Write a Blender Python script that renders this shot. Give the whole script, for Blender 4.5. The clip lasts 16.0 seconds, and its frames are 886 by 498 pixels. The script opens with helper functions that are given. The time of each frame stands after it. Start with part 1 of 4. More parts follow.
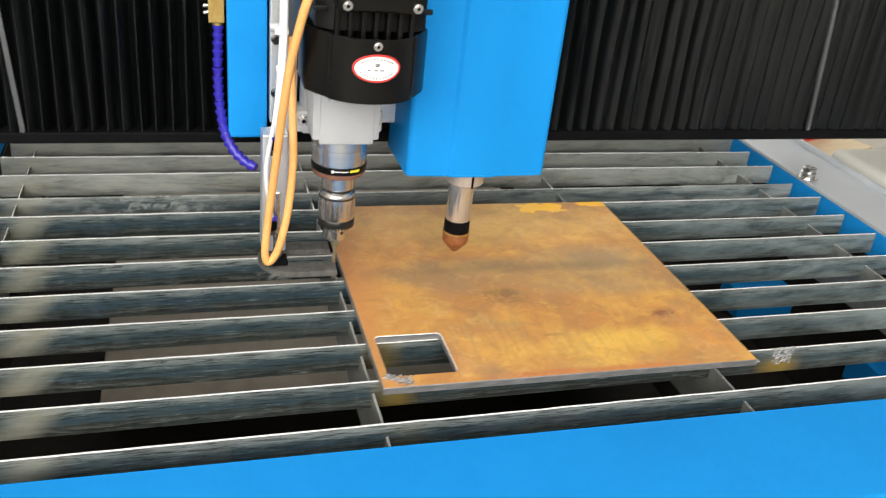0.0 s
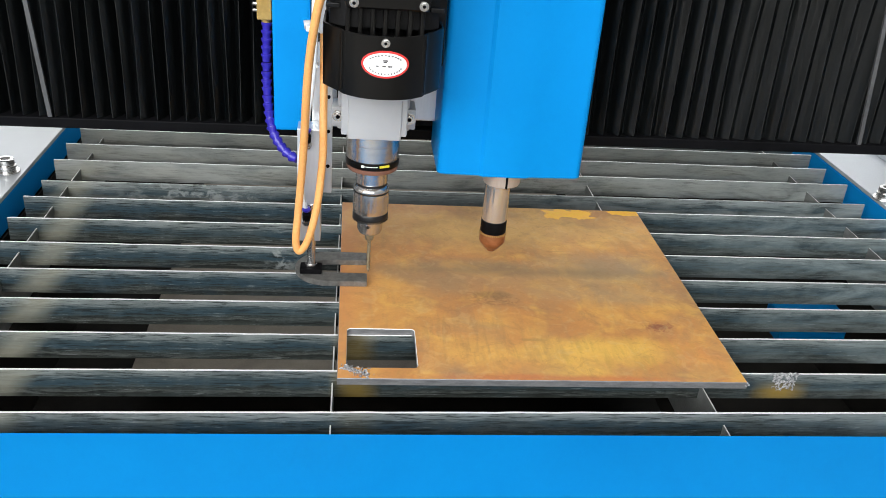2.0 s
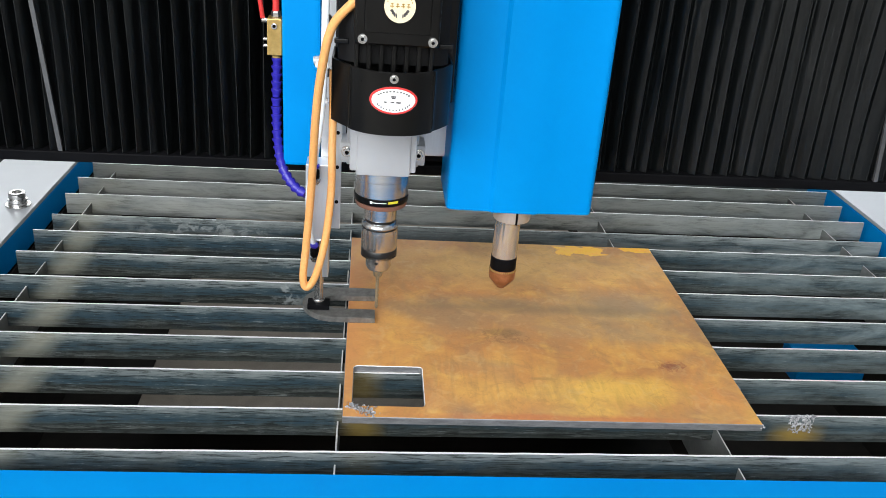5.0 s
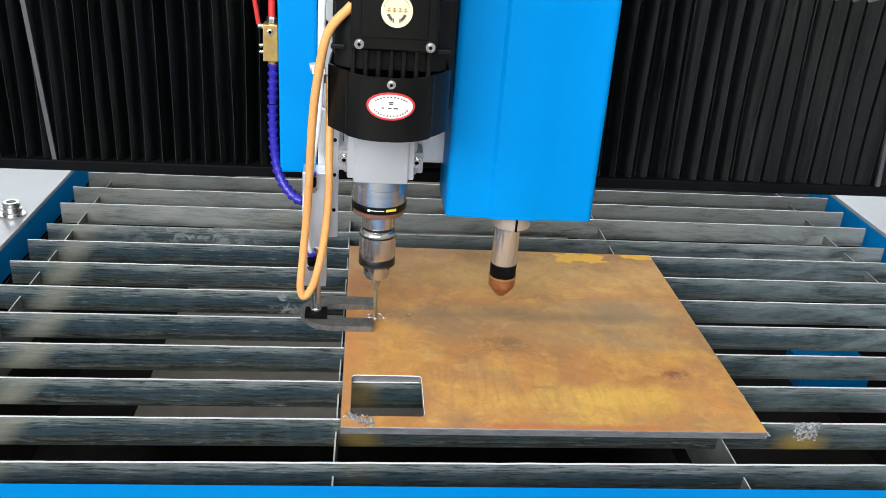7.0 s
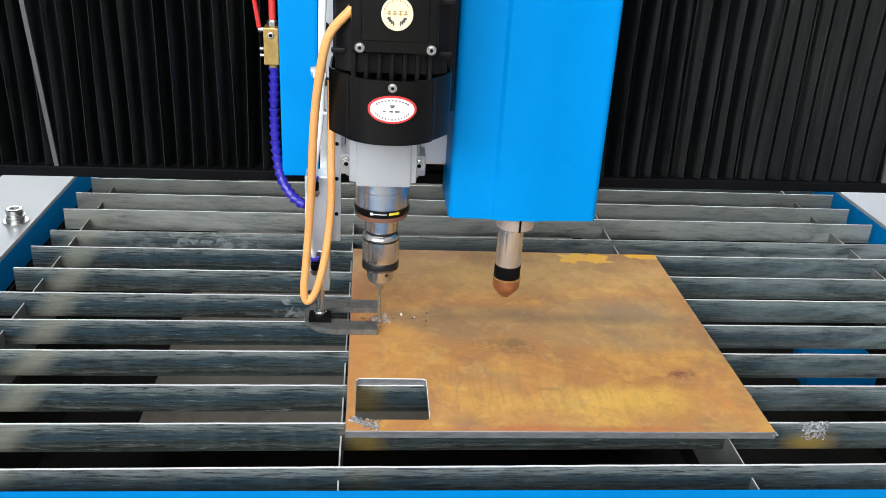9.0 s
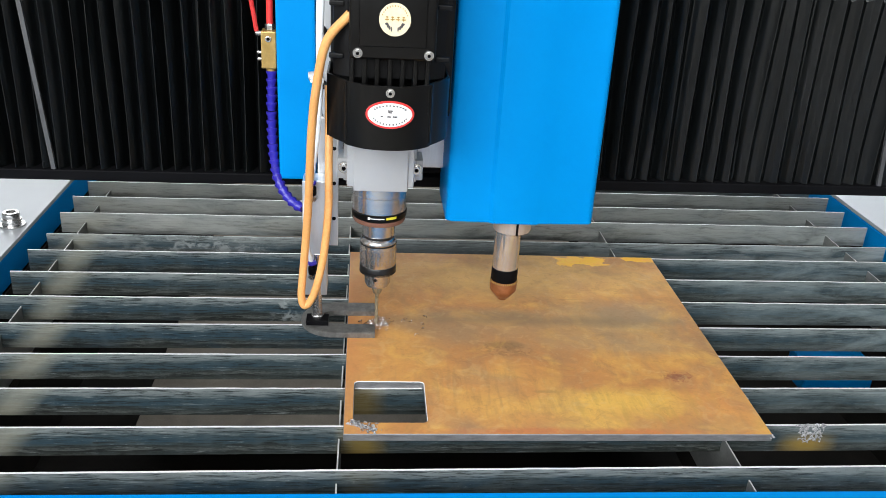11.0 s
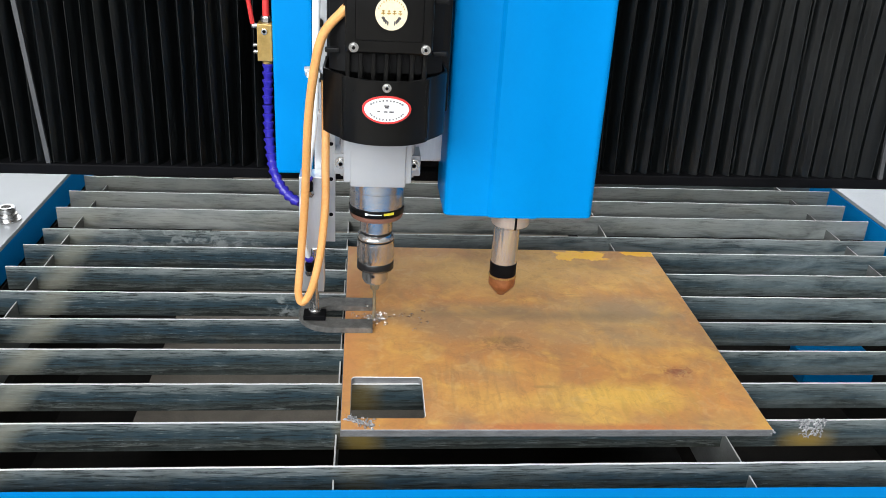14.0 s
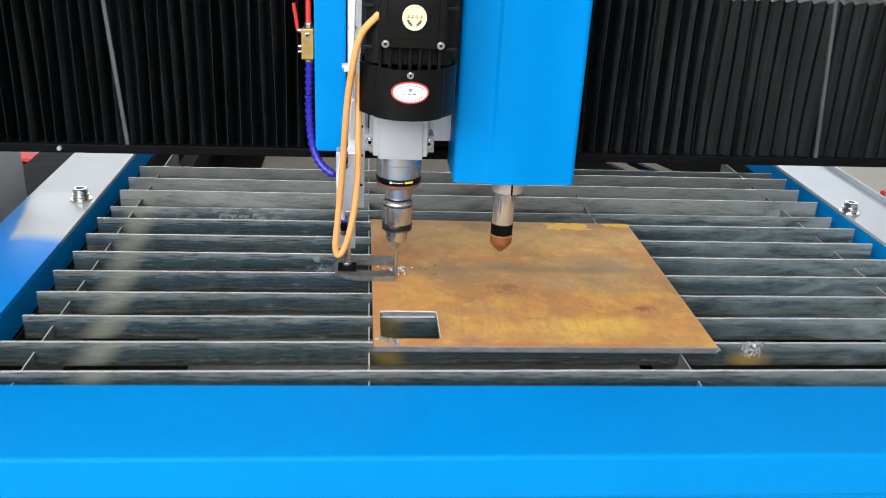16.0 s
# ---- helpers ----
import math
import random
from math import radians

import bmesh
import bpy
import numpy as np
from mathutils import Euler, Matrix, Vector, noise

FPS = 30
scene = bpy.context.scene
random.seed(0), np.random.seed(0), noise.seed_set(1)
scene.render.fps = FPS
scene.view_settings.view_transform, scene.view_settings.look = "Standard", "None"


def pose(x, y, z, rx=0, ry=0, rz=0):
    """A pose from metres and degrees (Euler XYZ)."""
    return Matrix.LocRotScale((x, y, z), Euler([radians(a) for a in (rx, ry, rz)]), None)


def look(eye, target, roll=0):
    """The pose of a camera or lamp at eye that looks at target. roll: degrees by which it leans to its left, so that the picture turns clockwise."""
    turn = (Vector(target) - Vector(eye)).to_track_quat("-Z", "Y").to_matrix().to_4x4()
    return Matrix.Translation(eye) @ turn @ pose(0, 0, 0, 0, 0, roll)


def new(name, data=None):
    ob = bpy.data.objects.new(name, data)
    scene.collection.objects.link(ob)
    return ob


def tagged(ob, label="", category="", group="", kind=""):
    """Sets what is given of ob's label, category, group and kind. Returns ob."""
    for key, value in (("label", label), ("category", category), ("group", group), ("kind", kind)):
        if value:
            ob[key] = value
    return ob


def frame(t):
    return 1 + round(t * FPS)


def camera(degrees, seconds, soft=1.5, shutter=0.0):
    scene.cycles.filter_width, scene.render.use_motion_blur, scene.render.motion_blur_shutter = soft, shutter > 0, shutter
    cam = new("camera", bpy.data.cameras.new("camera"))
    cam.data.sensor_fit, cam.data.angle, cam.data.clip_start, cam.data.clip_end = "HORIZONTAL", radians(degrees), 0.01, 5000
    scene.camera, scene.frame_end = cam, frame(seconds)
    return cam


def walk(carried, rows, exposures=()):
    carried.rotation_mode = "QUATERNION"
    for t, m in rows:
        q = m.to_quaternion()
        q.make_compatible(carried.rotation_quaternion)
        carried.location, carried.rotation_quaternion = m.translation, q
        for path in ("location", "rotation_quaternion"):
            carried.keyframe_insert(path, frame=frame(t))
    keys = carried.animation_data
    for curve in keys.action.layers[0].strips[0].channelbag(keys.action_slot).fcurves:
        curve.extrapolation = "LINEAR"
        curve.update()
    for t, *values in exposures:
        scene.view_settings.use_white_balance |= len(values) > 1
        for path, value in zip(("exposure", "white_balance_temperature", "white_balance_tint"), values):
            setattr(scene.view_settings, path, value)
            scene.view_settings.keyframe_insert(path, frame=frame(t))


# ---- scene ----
cam = camera(53.3, 16.0, 0.9, 0.35)
PATH = [
    (0, (-0.216, -0.816, 1.425), (0.339, 0.879, 0.518), 6.5),
    (0.1, (-0.193, -0.830, 1.424), (0.357, 0.876, 0.538), 6.2),
    (0.2, (-0.177, -0.833, 1.427), (0.369, 0.872, 0.531), 6.1),
    (0.3, (-0.156, -0.838, 1.429), (0.367, 0.869, 0.525), 5.7),
    (0.4, (-0.131, -0.842, 1.430), (0.363, 0.869, 0.524), 5.1),
    (0.5, (-0.108, -0.842, 1.428), (0.362, 0.877, 0.519), 4.7),
    (1, (-0.028, -0.854, 1.428), (0.305, 0.892, 0.513), 4.9),
    (1.5, (-0.006, -0.861, 1.428), (0.249, 0.899, 0.514), 5.0),
    (2, (0.006, -0.861, 1.426), (0.22, 0.906, 0.514), 4.7),
    (2.5, (0.011, -0.858, 1.425), (0.209, 0.927, 0.543), 4.9),
    (3, (0.012, -0.85, 1.423), (0.203, 0.946, 0.563), 4.9),
    (3.5, (0.013, -0.849, 1.424), (0.196, 0.948, 0.567), 4.7),
    (4, (0.015, -0.849, 1.423), (0.194, 0.951, 0.571), 4.6),
    (6.5, (0.014, -0.842, 1.416), (0.196, 0.97, 0.588), 4.3),
    (7, (0.016, -0.837, 1.412), (0.197, 0.978, 0.59), 4.2),
    (7.5, (0.015, -0.838, 1.411), (0.194, 0.977, 0.59), 4.4),
    (8, (0.017, -0.837, 1.413), (0.191, 0.978, 0.593), 4.2),
    (8.5, (0.018, -0.834, 1.412), (0.186, 0.983, 0.594), 3.8),
    (9, (0.018, -0.832, 1.411), (0.188, 0.984, 0.591), 3.4),
    (11.5, (0.015, -0.835, 1.412), (0.196, 0.984, 0.6), 3.5),
    (12, (0.015, -0.836, 1.414), (0.196, 0.982, 0.599), 3.5),
    (12.5, (0.015, -0.833, 1.412), (0.197, 0.982, 0.592), 3.4),
    (13, (0.016, -0.83, 1.409), (0.195, 0.982, 0.584), 3.4),
    (13.5, (0.017, -0.828, 1.408), (0.195, 0.984, 0.58), 3.4),
    (14, (0.019, -0.826, 1.407), (0.199, 0.988, 0.584), 3.4),
    (14.5, (0.018, -0.816, 1.403), (0.206, 1.007, 0.603), 3.6),
    (15, (0.022, -0.821, 1.407), (0.205, 1.004, 0.609), 3.5),
    (15.5, (0.012, -0.892, 1.421), (0.191, 0.935, 0.627), 3.3),
    (16, (-0.02, -1.103, 1.423), (0.161, 0.732, 0.649), 3.1),
]
walk(cam, [(t, look(eye, target, roll)) for t, eye, target, roll in PATH],
     ((0.0, 0.18, 7300, 10), (1.0, 0.12, 7000, 10), (2.5, 0.0, 6600, 10), (6.5, 0.0, 6500, 10), (16.0, 0.0, 6500, 10)))
SKYLIGHTS, SKY_WATTS, WINDOW_WATTS = (-4.5, 0.0, 4.5), 68.0, 830.0
BACK_WATTS = 400.0
scene.view_settings.exposure = 0.0

# ---------------------------------------------------------------- light
world = bpy.data.worlds.new("hall_daylight")
scene.world = world
world.use_nodes = True
wn = world.node_tree
sky = wn.nodes.new("ShaderNodeTexSky")
sky.sky_type = "NISHITA"
sky.sun_disc = False
sky.sun_elevation = radians(50)
sky.sun_rotation = radians(200)
wn.links.new(sky.outputs[0], wn.nodes["Background"].inputs[0])
wn.nodes["Background"].inputs[1].default_value = 0.08


def skylight(x, y, z, sx, sy, watts, tilt=0.0):
    lamp = bpy.data.lights.new("skylight_daylight", "AREA")
    lamp.shape, lamp.size, lamp.size_y, lamp.energy = "RECTANGLE", sx, sy, watts
    lamp.color = (0.95, 0.98, 1.0)
    ob = new("skylight_daylight", lamp)
    ob.matrix_world = pose(x, y, z, tilt, 0, 0)


for sx in SKYLIGHTS:
    skylight(sx, 2.5, 6.45, 1.6, 14.4, SKY_WATTS)
# daylight through the long window band in the wall behind the camera
skylight(-3.0, -5.05, 4.0, 8.0, 3.4, WINDOW_WATTS, 90)
# and through the high band in the far wall
skylight(0.0, 9.95, 4.9, 15.0, 2.2, BACK_WATTS, -90)


# ---------------------------------------------------------------- materials
def material(name):
    m = bpy.data.materials.new(name)
    m.use_nodes = True
    nt = m.node_tree
    return m, nt, nt.nodes["Principled BSDF"]


def coords(nt, scale=(1, 1, 1)):
    tc = nt.nodes.new("ShaderNodeTexCoord")
    mp = nt.nodes.new("ShaderNodeMapping")
    mp.inputs["Scale"].default_value = scale
    nt.links.new(tc.outputs["Object"], mp.inputs[0])
    return mp.outputs[0]


def noise_tex(nt, vec, scale, detail=4.0, rough=0.55, warp=0.0):
    n = nt.nodes.new("ShaderNodeTexNoise")
    n.inputs["Scale"].default_value = scale
    n.inputs["Detail"].default_value = detail
    n.inputs["Roughness"].default_value = rough
    n.inputs["Distortion"].default_value = warp
    nt.links.new(vec, n.inputs["Vector"])
    return n.outputs[0]


def ramp(nt, fac, stops):
    r = nt.nodes.new("ShaderNodeValToRGB")
    e = r.color_ramp.elements
    while len(e) < len(stops):
        e.new(0.5)
    for el, (p, c) in zip(e, stops):
        el.position = p
        el.color = (*c, 1) if isinstance(c, tuple) else (c, c, c, 1)
    nt.links.new(fac, r.inputs[0])
    return r.outputs[0]


def mix(nt, fac, a, b, mode="MIX"):
    m = nt.nodes.new("ShaderNodeMix")
    m.data_type, m.blend_type = "RGBA", mode
    for value, socket in ((fac, m.inputs[0]), (a, m.inputs[6]), (b, m.inputs[7])):
        if hasattr(value, "is_output"):
            nt.links.new(value, socket)
        elif isinstance(value, tuple):
            socket.default_value = (*value, 1)
        else:
            socket.default_value = value
    return m.outputs[2]


def bump(nt, bsdf, height, strength=0.2, distance=0.001):
    b = nt.nodes.new("ShaderNodeBump")
    b.inputs["Strength"].default_value = strength
    b.inputs["Distance"].default_value = distance
    nt.links.new(height, b.inputs["Height"])
    nt.links.new(b.outputs[0], bsdf.inputs["Normal"])


def worn(name, dark, light, rough=(0.3, 0.5), metal=0.0, scale=20.0, stretch=(1, 1, 1), bumps=0.1, grain=300.0, coat=0.0, spec=0.5, speck=0.10):
    """A surface that varies between two colours at two scales, with its own gloss variation."""
    m, nt, bsdf = material(name)
    v = coords(nt, stretch)
    big = noise_tex(nt, v, scale, 5, 0.6, 0.4)
    fine = noise_tex(nt, v, grain, 3, 0.6)
    c = ramp(nt, big, [(0.3, dark), (0.7, light)])
    c = mix(nt, speck, c, ramp(nt, fine, [(0.3, 0.0), (0.7, 1.0)]), "OVERLAY")
    nt.links.new(c, bsdf.inputs["Base Color"])
    nt.links.new(ramp(nt, big, [(0.25, rough[0]), (0.75, rough[1])]), bsdf.inputs["Roughness"])
    bsdf.inputs["Metallic"].default_value = metal
    bsdf.inputs["Coat Weight"].default_value = coat
    bsdf.inputs["Specular IOR Level"].default_value = spec
    if bumps:
        bump(nt, bsdf, fine, bumps)
    return m


BLUE = worn("blue_enamel_paint", (0.0, 0.230, 0.61), (0.0, 0.252, 0.65), (0.36, 0.46), 0.0, 7.0, bumps=0.0, grain=500, spec=0.06, speck=0.02)
BLACK_FABRIC = worn("black_bellows_fabric", (0.0026, 0.0036, 0.0039), (0.0056, 0.0072, 0.0076), (0.30, 0.40), 0.0, 9.0, (1, 1, 0.3), 0.10, 700, spec=0.6)
GREY_TAPE = worn("grey_fabric_seam", (0.055, 0.056, 0.058), (0.085, 0.086, 0.088), (0.5, 0.7))
BLACK_STEEL = worn("black_painted_steel", (0.003, 0.003, 0.0034), (0.006, 0.006, 0.007), (0.5, 0.65), spec=0.06)
PIPING = worn("charcoal_fold_piping", (0.010, 0.011, 0.011), (0.020, 0.021, 0.021), (0.45, 0.6))
MOTOR_BLACK = worn("black_gloss_enamel", (0.0016, 0.0015, 0.0014), (0.0030, 0.0028, 0.0026), (0.26, 0.36), 0.0, 30, bumps=0.03, spec=0.28)
MOTOR_CAST = worn("black_cast_aluminium", (0.0020, 0.0020, 0.0022), (0.0045, 0.0045, 0.005), (0.4, 0.55), 0.0, 60, bumps=0.2, spec=0.2)
SILVER_PAINT = worn("silver_grey_cast_paint", (0.46, 0.465, 0.475), (0.53, 0.535, 0.54), (0.38, 0.5), 0.2, 14, bumps=0.02, grain=900, speck=0.03)
ALU = worn("satin_aluminium_plate", (0.66, 0.68, 0.70), (0.80, 0.81, 0.82), (0.32, 0.45), 0.75, 30, (1, 1, 0.15), 0.05)
STEEL = worn("turned_bright_steel", (0.58, 0.575, 0.56), (0.68, 0.67, 0.655), (0.20, 0.27), 0.92, 30, (0.05, 0.05, 6.0), 0.03, 200, speck=0.03)
CHROME = worn("polished_torch_barrel", (0.52, 0.535, 0.55), (0.64, 0.655, 0.67), (0.11, 0.17), 0.8, 40, (1, 1, 0.2), 0.02)
DARK_STEEL = worn("blackened_steel", (0.010, 0.010, 0.010), (0.022, 0.021, 0.020), (0.26, 0.36), 0.2, 60, bumps=0.2)
BROWN_RING = worn("brown_bakelite_ring", (0.16, 0.075, 0.05), (0.24, 0.11, 0.075), (0.4, 0.55))
COPPER = worn("used_copper_cup", (0.30, 0.115, 0.045), (0.46, 0.19, 0.08), (0.30, 0.45), 0.6, 80)
BIT = worn("straw_tinted_tool_steel", (0.30, 0.25, 0.16), (0.44, 0.38, 0.27), (0.3, 0.45), 0.7, 120)
BRASS = worn("brass_block", (0.42, 0.27, 0.08), (0.55, 0.37, 0.13), (0.35, 0.5), 0.6, 60)
ORANGE = worn("orange_cable_sheath", (0.84, 0.38, 0.11), (0.88, 0.45, 0.16), (0.4, 0.5), bumps=0.02)
WHITE_TUBE = worn("milky_nylon_tube", (0.72, 0.76, 0.78), (0.82, 0.84, 0.85), (0.25, 0.35), bumps=0.0)
HOSE_BLUE = worn("violet_blue_plastic", (0.025, 0.018, 0.30), (0.04, 0.03, 0.42), (0.25, 0.35), bumps=0.0)
RED = worn("red_plastic", (0.62, 0.03, 0.03), (0.74, 0.05, 0.045), (0.3, 0.4), bumps=0.0)
WHITE = worn("white_print", (0.82, 0.82, 0.80), (0.88, 0.88, 0.86), (0.4, 0.5), bumps=0.0)
CREAM = worn("cream_gold_print", (0.80, 0.66, 0.42), (0.86, 0.73, 0.50), (0.35, 0.45), bumps=0.0)
INK = worn("dark_print", (0.05, 0.045, 0.045), (0.09, 0.08, 0.08), (0.5, 0.6), bumps=0.0)
GOLD_INK = worn("gold_print", (0.42, 0.25, 0.05), (0.50, 0.30, 0.07), (0.4, 0.5), bumps=0.0)
YELLOW = worn("yellow_print", (0.75, 0.62, 0.04), (0.82, 0.70, 0.06), (0.4, 0.5), bumps=0.0)
FORK = worn("oiled_grey_steel", (0.15, 0.145, 0.135), (0.27, 0.265, 0.25), (0.35, 0.5), 0.6, 90, bumps=0.25)
CHIP = worn("bright_steel_swarf", (0.75, 0.73, 0.70), (0.9, 0.88, 0.84), (0.12, 0.25), 1.0, 300, bumps=0.0)
SLAG = worn("bright_slag_spatter", (0.16, 0.16, 0.165), (0.62, 0.62, 0.63), (0.25, 0.45), 0.4, 400, bumps=0.5)
TAUPE = worn("dusty_taupe_tray", (0.15, 0.128, 0.102), (0.24, 0.21, 0.168), (0.6, 0.8), 0.0, 12, bumps=0.3, spec=0.2)
DUST_WOOD = worn("cream_planed_wood", (0.62, 0.50, 0.32), (0.74, 0.62, 0.42), (0.5, 0.65), 0.0, 8, (1, 6, 1))
# one near-black brown for pit floor, linings and carrying beams
PIT = worn("near_black_brown_sheet", (0.010, 0.009, 0.0075), (0.022, 0.019, 0.016), (0.7, 0.85), 0.0, 14, spec=0.1)
CONCRETE = worn("pale_concrete_floor", (0.40, 0.37, 0.32), (0.52, 0.48, 0.42), (0.45, 0.7), 0.0, 2.5, bumps=0.15, grain=60)
WALL = worn("off_white_hall_wall", (0.50, 0.50, 0.49), (0.58, 0.58, 0.57), (0.6, 0.8), 0.0, 1.0)
CABINET = worn("warm_grey_cabinet_paint", (0.60, 0.585, 0.53), (0.66, 0.645, 0.59), (0.4, 0.55), 0.0, 5)


def times(nt, a, b):
    return mix(nt, 1.0, a, b, "MULTIPLY")


def rust_material():
    """Rusted hot-rolled plate: orange and ochre blotches, grey-brown patches, dark smears, painted soft shadows and a
    brightened back.
    """
    m, nt, bsdf = material("rusted_hot_rolled_plate")
    v = coords(nt)
    big = noise_tex(nt, v, 6.0, 4, 0.5, 0.8)
    mid = noise_tex(nt, v, 13.0, 5, 0.55, 0.8)
    fine = noise_tex(nt, v, 260.0, 4, 0.65)
    streak = noise_tex(nt, coords(nt, (60, 9, 1)), 1.0, 4, 0.6)
    c = ramp(nt, big, [(0.26, (0.32, 0.15, 0.062)), (0.42, (0.46, 0.21, 0.07)), (0.56, (0.53, 0.265, 0.08)), (0.72, (0.62, 0.35, 0.085))])
    c = mix(nt, ramp(nt, mid, [(0.46, 0.0), (0.70, 0.7)]), c, (0.33, 0.19, 0.095))
    c = mix(nt, ramp(nt, noise_tex(nt, v, 18.0, 5, 0.55, 1.0), [(0.52, 0.0), (0.70, 0.5)]), c, (0.66, 0.39, 0.10))
    c = mix(nt, ramp(nt, streak, [(0.52, 0.0), (0.80, 0.40)]), c, (0.28, 0.17, 0.09))

    def patch(x, y, rx, ry, lo=0.35, hi=0.75, amount=1.0, wob=0.9):
        mp = nt.nodes.new("ShaderNodeMapping")
        tc = nt.nodes.new("ShaderNodeTexCoord")
        mp.inputs["Location"].default_value = (-x / rx, -y / ry, 0)
        mp.inputs["Scale"].default_value = (1 / rx, 1 / ry, 0.0)
        nt.links.new(tc.outputs["Object"], mp.inputs[0])
        ln = nt.nodes.new("ShaderNodeVectorMath")
        ln.operation = "LENGTH"
        nt.links.new(mp.outputs[0], ln.inputs[0])
        sub = nt.nodes.new("ShaderNodeMath")
        sub.operation = "MULTIPLY_ADD"
        nt.links.new(noise_tex(nt, v, 30.0, 5, 0.55, 0.5), sub.inputs[0])
        sub.inputs[1].default_value = wob
        nt.links.new(ln.outputs["Value"], sub.inputs[2])
        half = nt.nodes.new("ShaderNodeMath")
        half.operation = "MULTIPLY"
        half.inputs[1].default_value = 0.5
        nt.links.new(sub.outputs[0], half.inputs[0])
        return ramp(nt, half.outputs[0], [((lo + wob * 0.5) / 2, amount), ((hi + wob * 0.5) / 2, 0.0)])

    # next two: soft shadow of gantry and tool heads, painted grey-brown
    c = mix(nt, patch(0.25, 0.245, 0.34, 0.060, 0.25, 1.15, 0.55), c, (0.30, 0.205, 0.12))
    c = mix(nt, patch(0.20, 0.285, 0.10, 0.022, 0.25, 1.15, 0.6), c, (0.24, 0.17, 0.10))
    c = mix(nt, patch(0.40, 0.29, 0.12, 0.055, 0.25, 1.15, 0.7), c, (0.30, 0.225, 0.14))
    c = mix(nt, patch(0.38, 0.20, 0.13, 0.035, 0.25, 1.15, 0.45), c, (0.34, 0.25, 0.15))
    c = mix(nt, patch(0.34, 0.060, 0.15, 0.045, 0.3, 0.9, 0.8), c, (0.68, 0.41, 0.09))
    c = mix(nt, patch(0.18, 0.055, 0.07, 0.040, 0.25, 1.15, 0.55), c, (0.64, 0.36, 0.09))
    # brightness painted into the back, which the gantry darkens
    c = mix(nt, patch(0.25, 0.41, 0.27, 0.075, 0.35, 1.15, 0.6), c, (0.60, 0.37, 0.12))
    c = mix(nt, patch(0.06, 0.22, 0.05, 0.030, 0.25, 1.15, 0.5), c, (0.64, 0.33, 0.08))
    c = mix(nt, patch(0.455, 0.06, 0.05, 0.06, 0.25, 1.15, 0.55), c, (0.54, 0.22, 0.075))
    c = mix(nt, patch(0.02, 0.30, 0.035, 0.18, 0.25, 1.15, 0.45), c, (0.50, 0.21, 0.085))
    c = mix(nt, patch(0.375, 0.474, 0.066, 0.026, 0.62, 0.72, 0.95, 1.7), c, (0.92, 0.50, 0.03))
    c = mix(nt, patch(0.486, 0.490, 0.050, 0.018, 0.66, 0.76, 0.95, 1.2), c, (0.95, 0.50, 0.03))
    # the torch's shadow, painted as a dark brown spot
    c = mix(nt, patch(0.205, 0.200, 0.045, 0.016, 0.3, 0.75, 0.7), c, (0.22, 0.13, 0.06))
    c = mix(nt, patch(0.245, 0.085, 0.030, 0.007, 0.3, 0.7, 0.6), c, (0.26, 0.15, 0.06))
    c = mix(nt, patch(0.427, 0.122, 0.022, 0.011, 0.4, 0.7, 0.85), c, (0.22, 0.10, 0.06))
    c = mix(nt, patch(0.25, 0.0, 0.32, 0.014, 0.3, 0.8, 0.75), c, (0.46, 0.155, 0.06))
    # broad drag marks near the front, scale flakes with a rusty rim, short scratches
    drag = ramp(nt, noise_tex(nt, coords(nt, (95, 14, 1)), 1.0, 4, 0.6, 0.4), [(0.46, 0.0), (0.68, 0.5)])
    c = mix(nt, times(nt, drag, patch(0.16, 0.085, 0.15, 0.07, 0.5, 1.1, 1.0)), c, (0.30, 0.16, 0.065))
    c = mix(nt, times(nt, drag, patch(0.36, 0.055, 0.15, 0.05, 0.5, 1.1, 1.0)), c, (0.40, 0.24, 0.06))
    flake = noise_tex(nt, v, 42.0, 6, 0.6, 1.2)
    c = mix(nt, ramp(nt, flake, [(0.585, 0.0), (0.61, 0.22), (0.68, 0.05)]), c, (0.25, 0.125, 0.05))
    c = mix(nt, ramp(nt, flake, [(0.36, 0.22), (0.45, 0.0)]), c, (0.60, 0.41, 0.19))
    scratch = noise_tex(nt, coords(nt, (14, 170, 1)), 1.0, 3, 0.5, 1.5)
    c = mix(nt, ramp(nt, scratch, [(0.71, 0.0), (0.74, 0.3)]), c, (0.18, 0.11, 0.06))
    # mottled smudges; the first lies over the painted torch shadow
    c = mix(nt, times(nt, ramp(nt, noise_tex(nt, v, 120.0, 5, 0.65, 0.8), [(0.46, 0.0), (0.56, 0.45)]), patch(0.205, 0.185, 0.055, 0.022, 0.5, 0.9, 1.0)), c, (0.16, 0.085, 0.035))
    c = mix(nt, times(nt, ramp(nt, noise_tex(nt, v, 150.0, 5, 0.65, 0.8), [(0.46, 0.0), (0.56, 0.6)]), patch(0.427, 0.122, 0.032, 0.017, 0.5, 0.9, 1.0)), c, (0.24, 0.07, 0.035))
    c = mix(nt, 0.06, c, ramp(nt, fine, [(0.3, 0.1), (0.7, 0.9)]), "OVERLAY")
    cloud = noise_tex(nt, coords(nt, (12, 13, 1)), 1.0, 7, 0.66, 0.8)
    c = mix(nt, ramp(nt, cloud, [(0.52, 0.0), (0.68, 0.32)]), c, (0.28, 0.175, 0.10))
    c = mix(nt, ramp(nt, cloud, [(0.34, 0.3), (0.46, 0.0)]), c, (0.64, 0.36, 0.09))
    # narrow core of the shadow painted below the tool heads
    c = mix(nt, patch(0.26, 0.268, 0.28, 0.020, 0.25, 1.1, 0.55), c, (0.20, 0.14, 0.085))
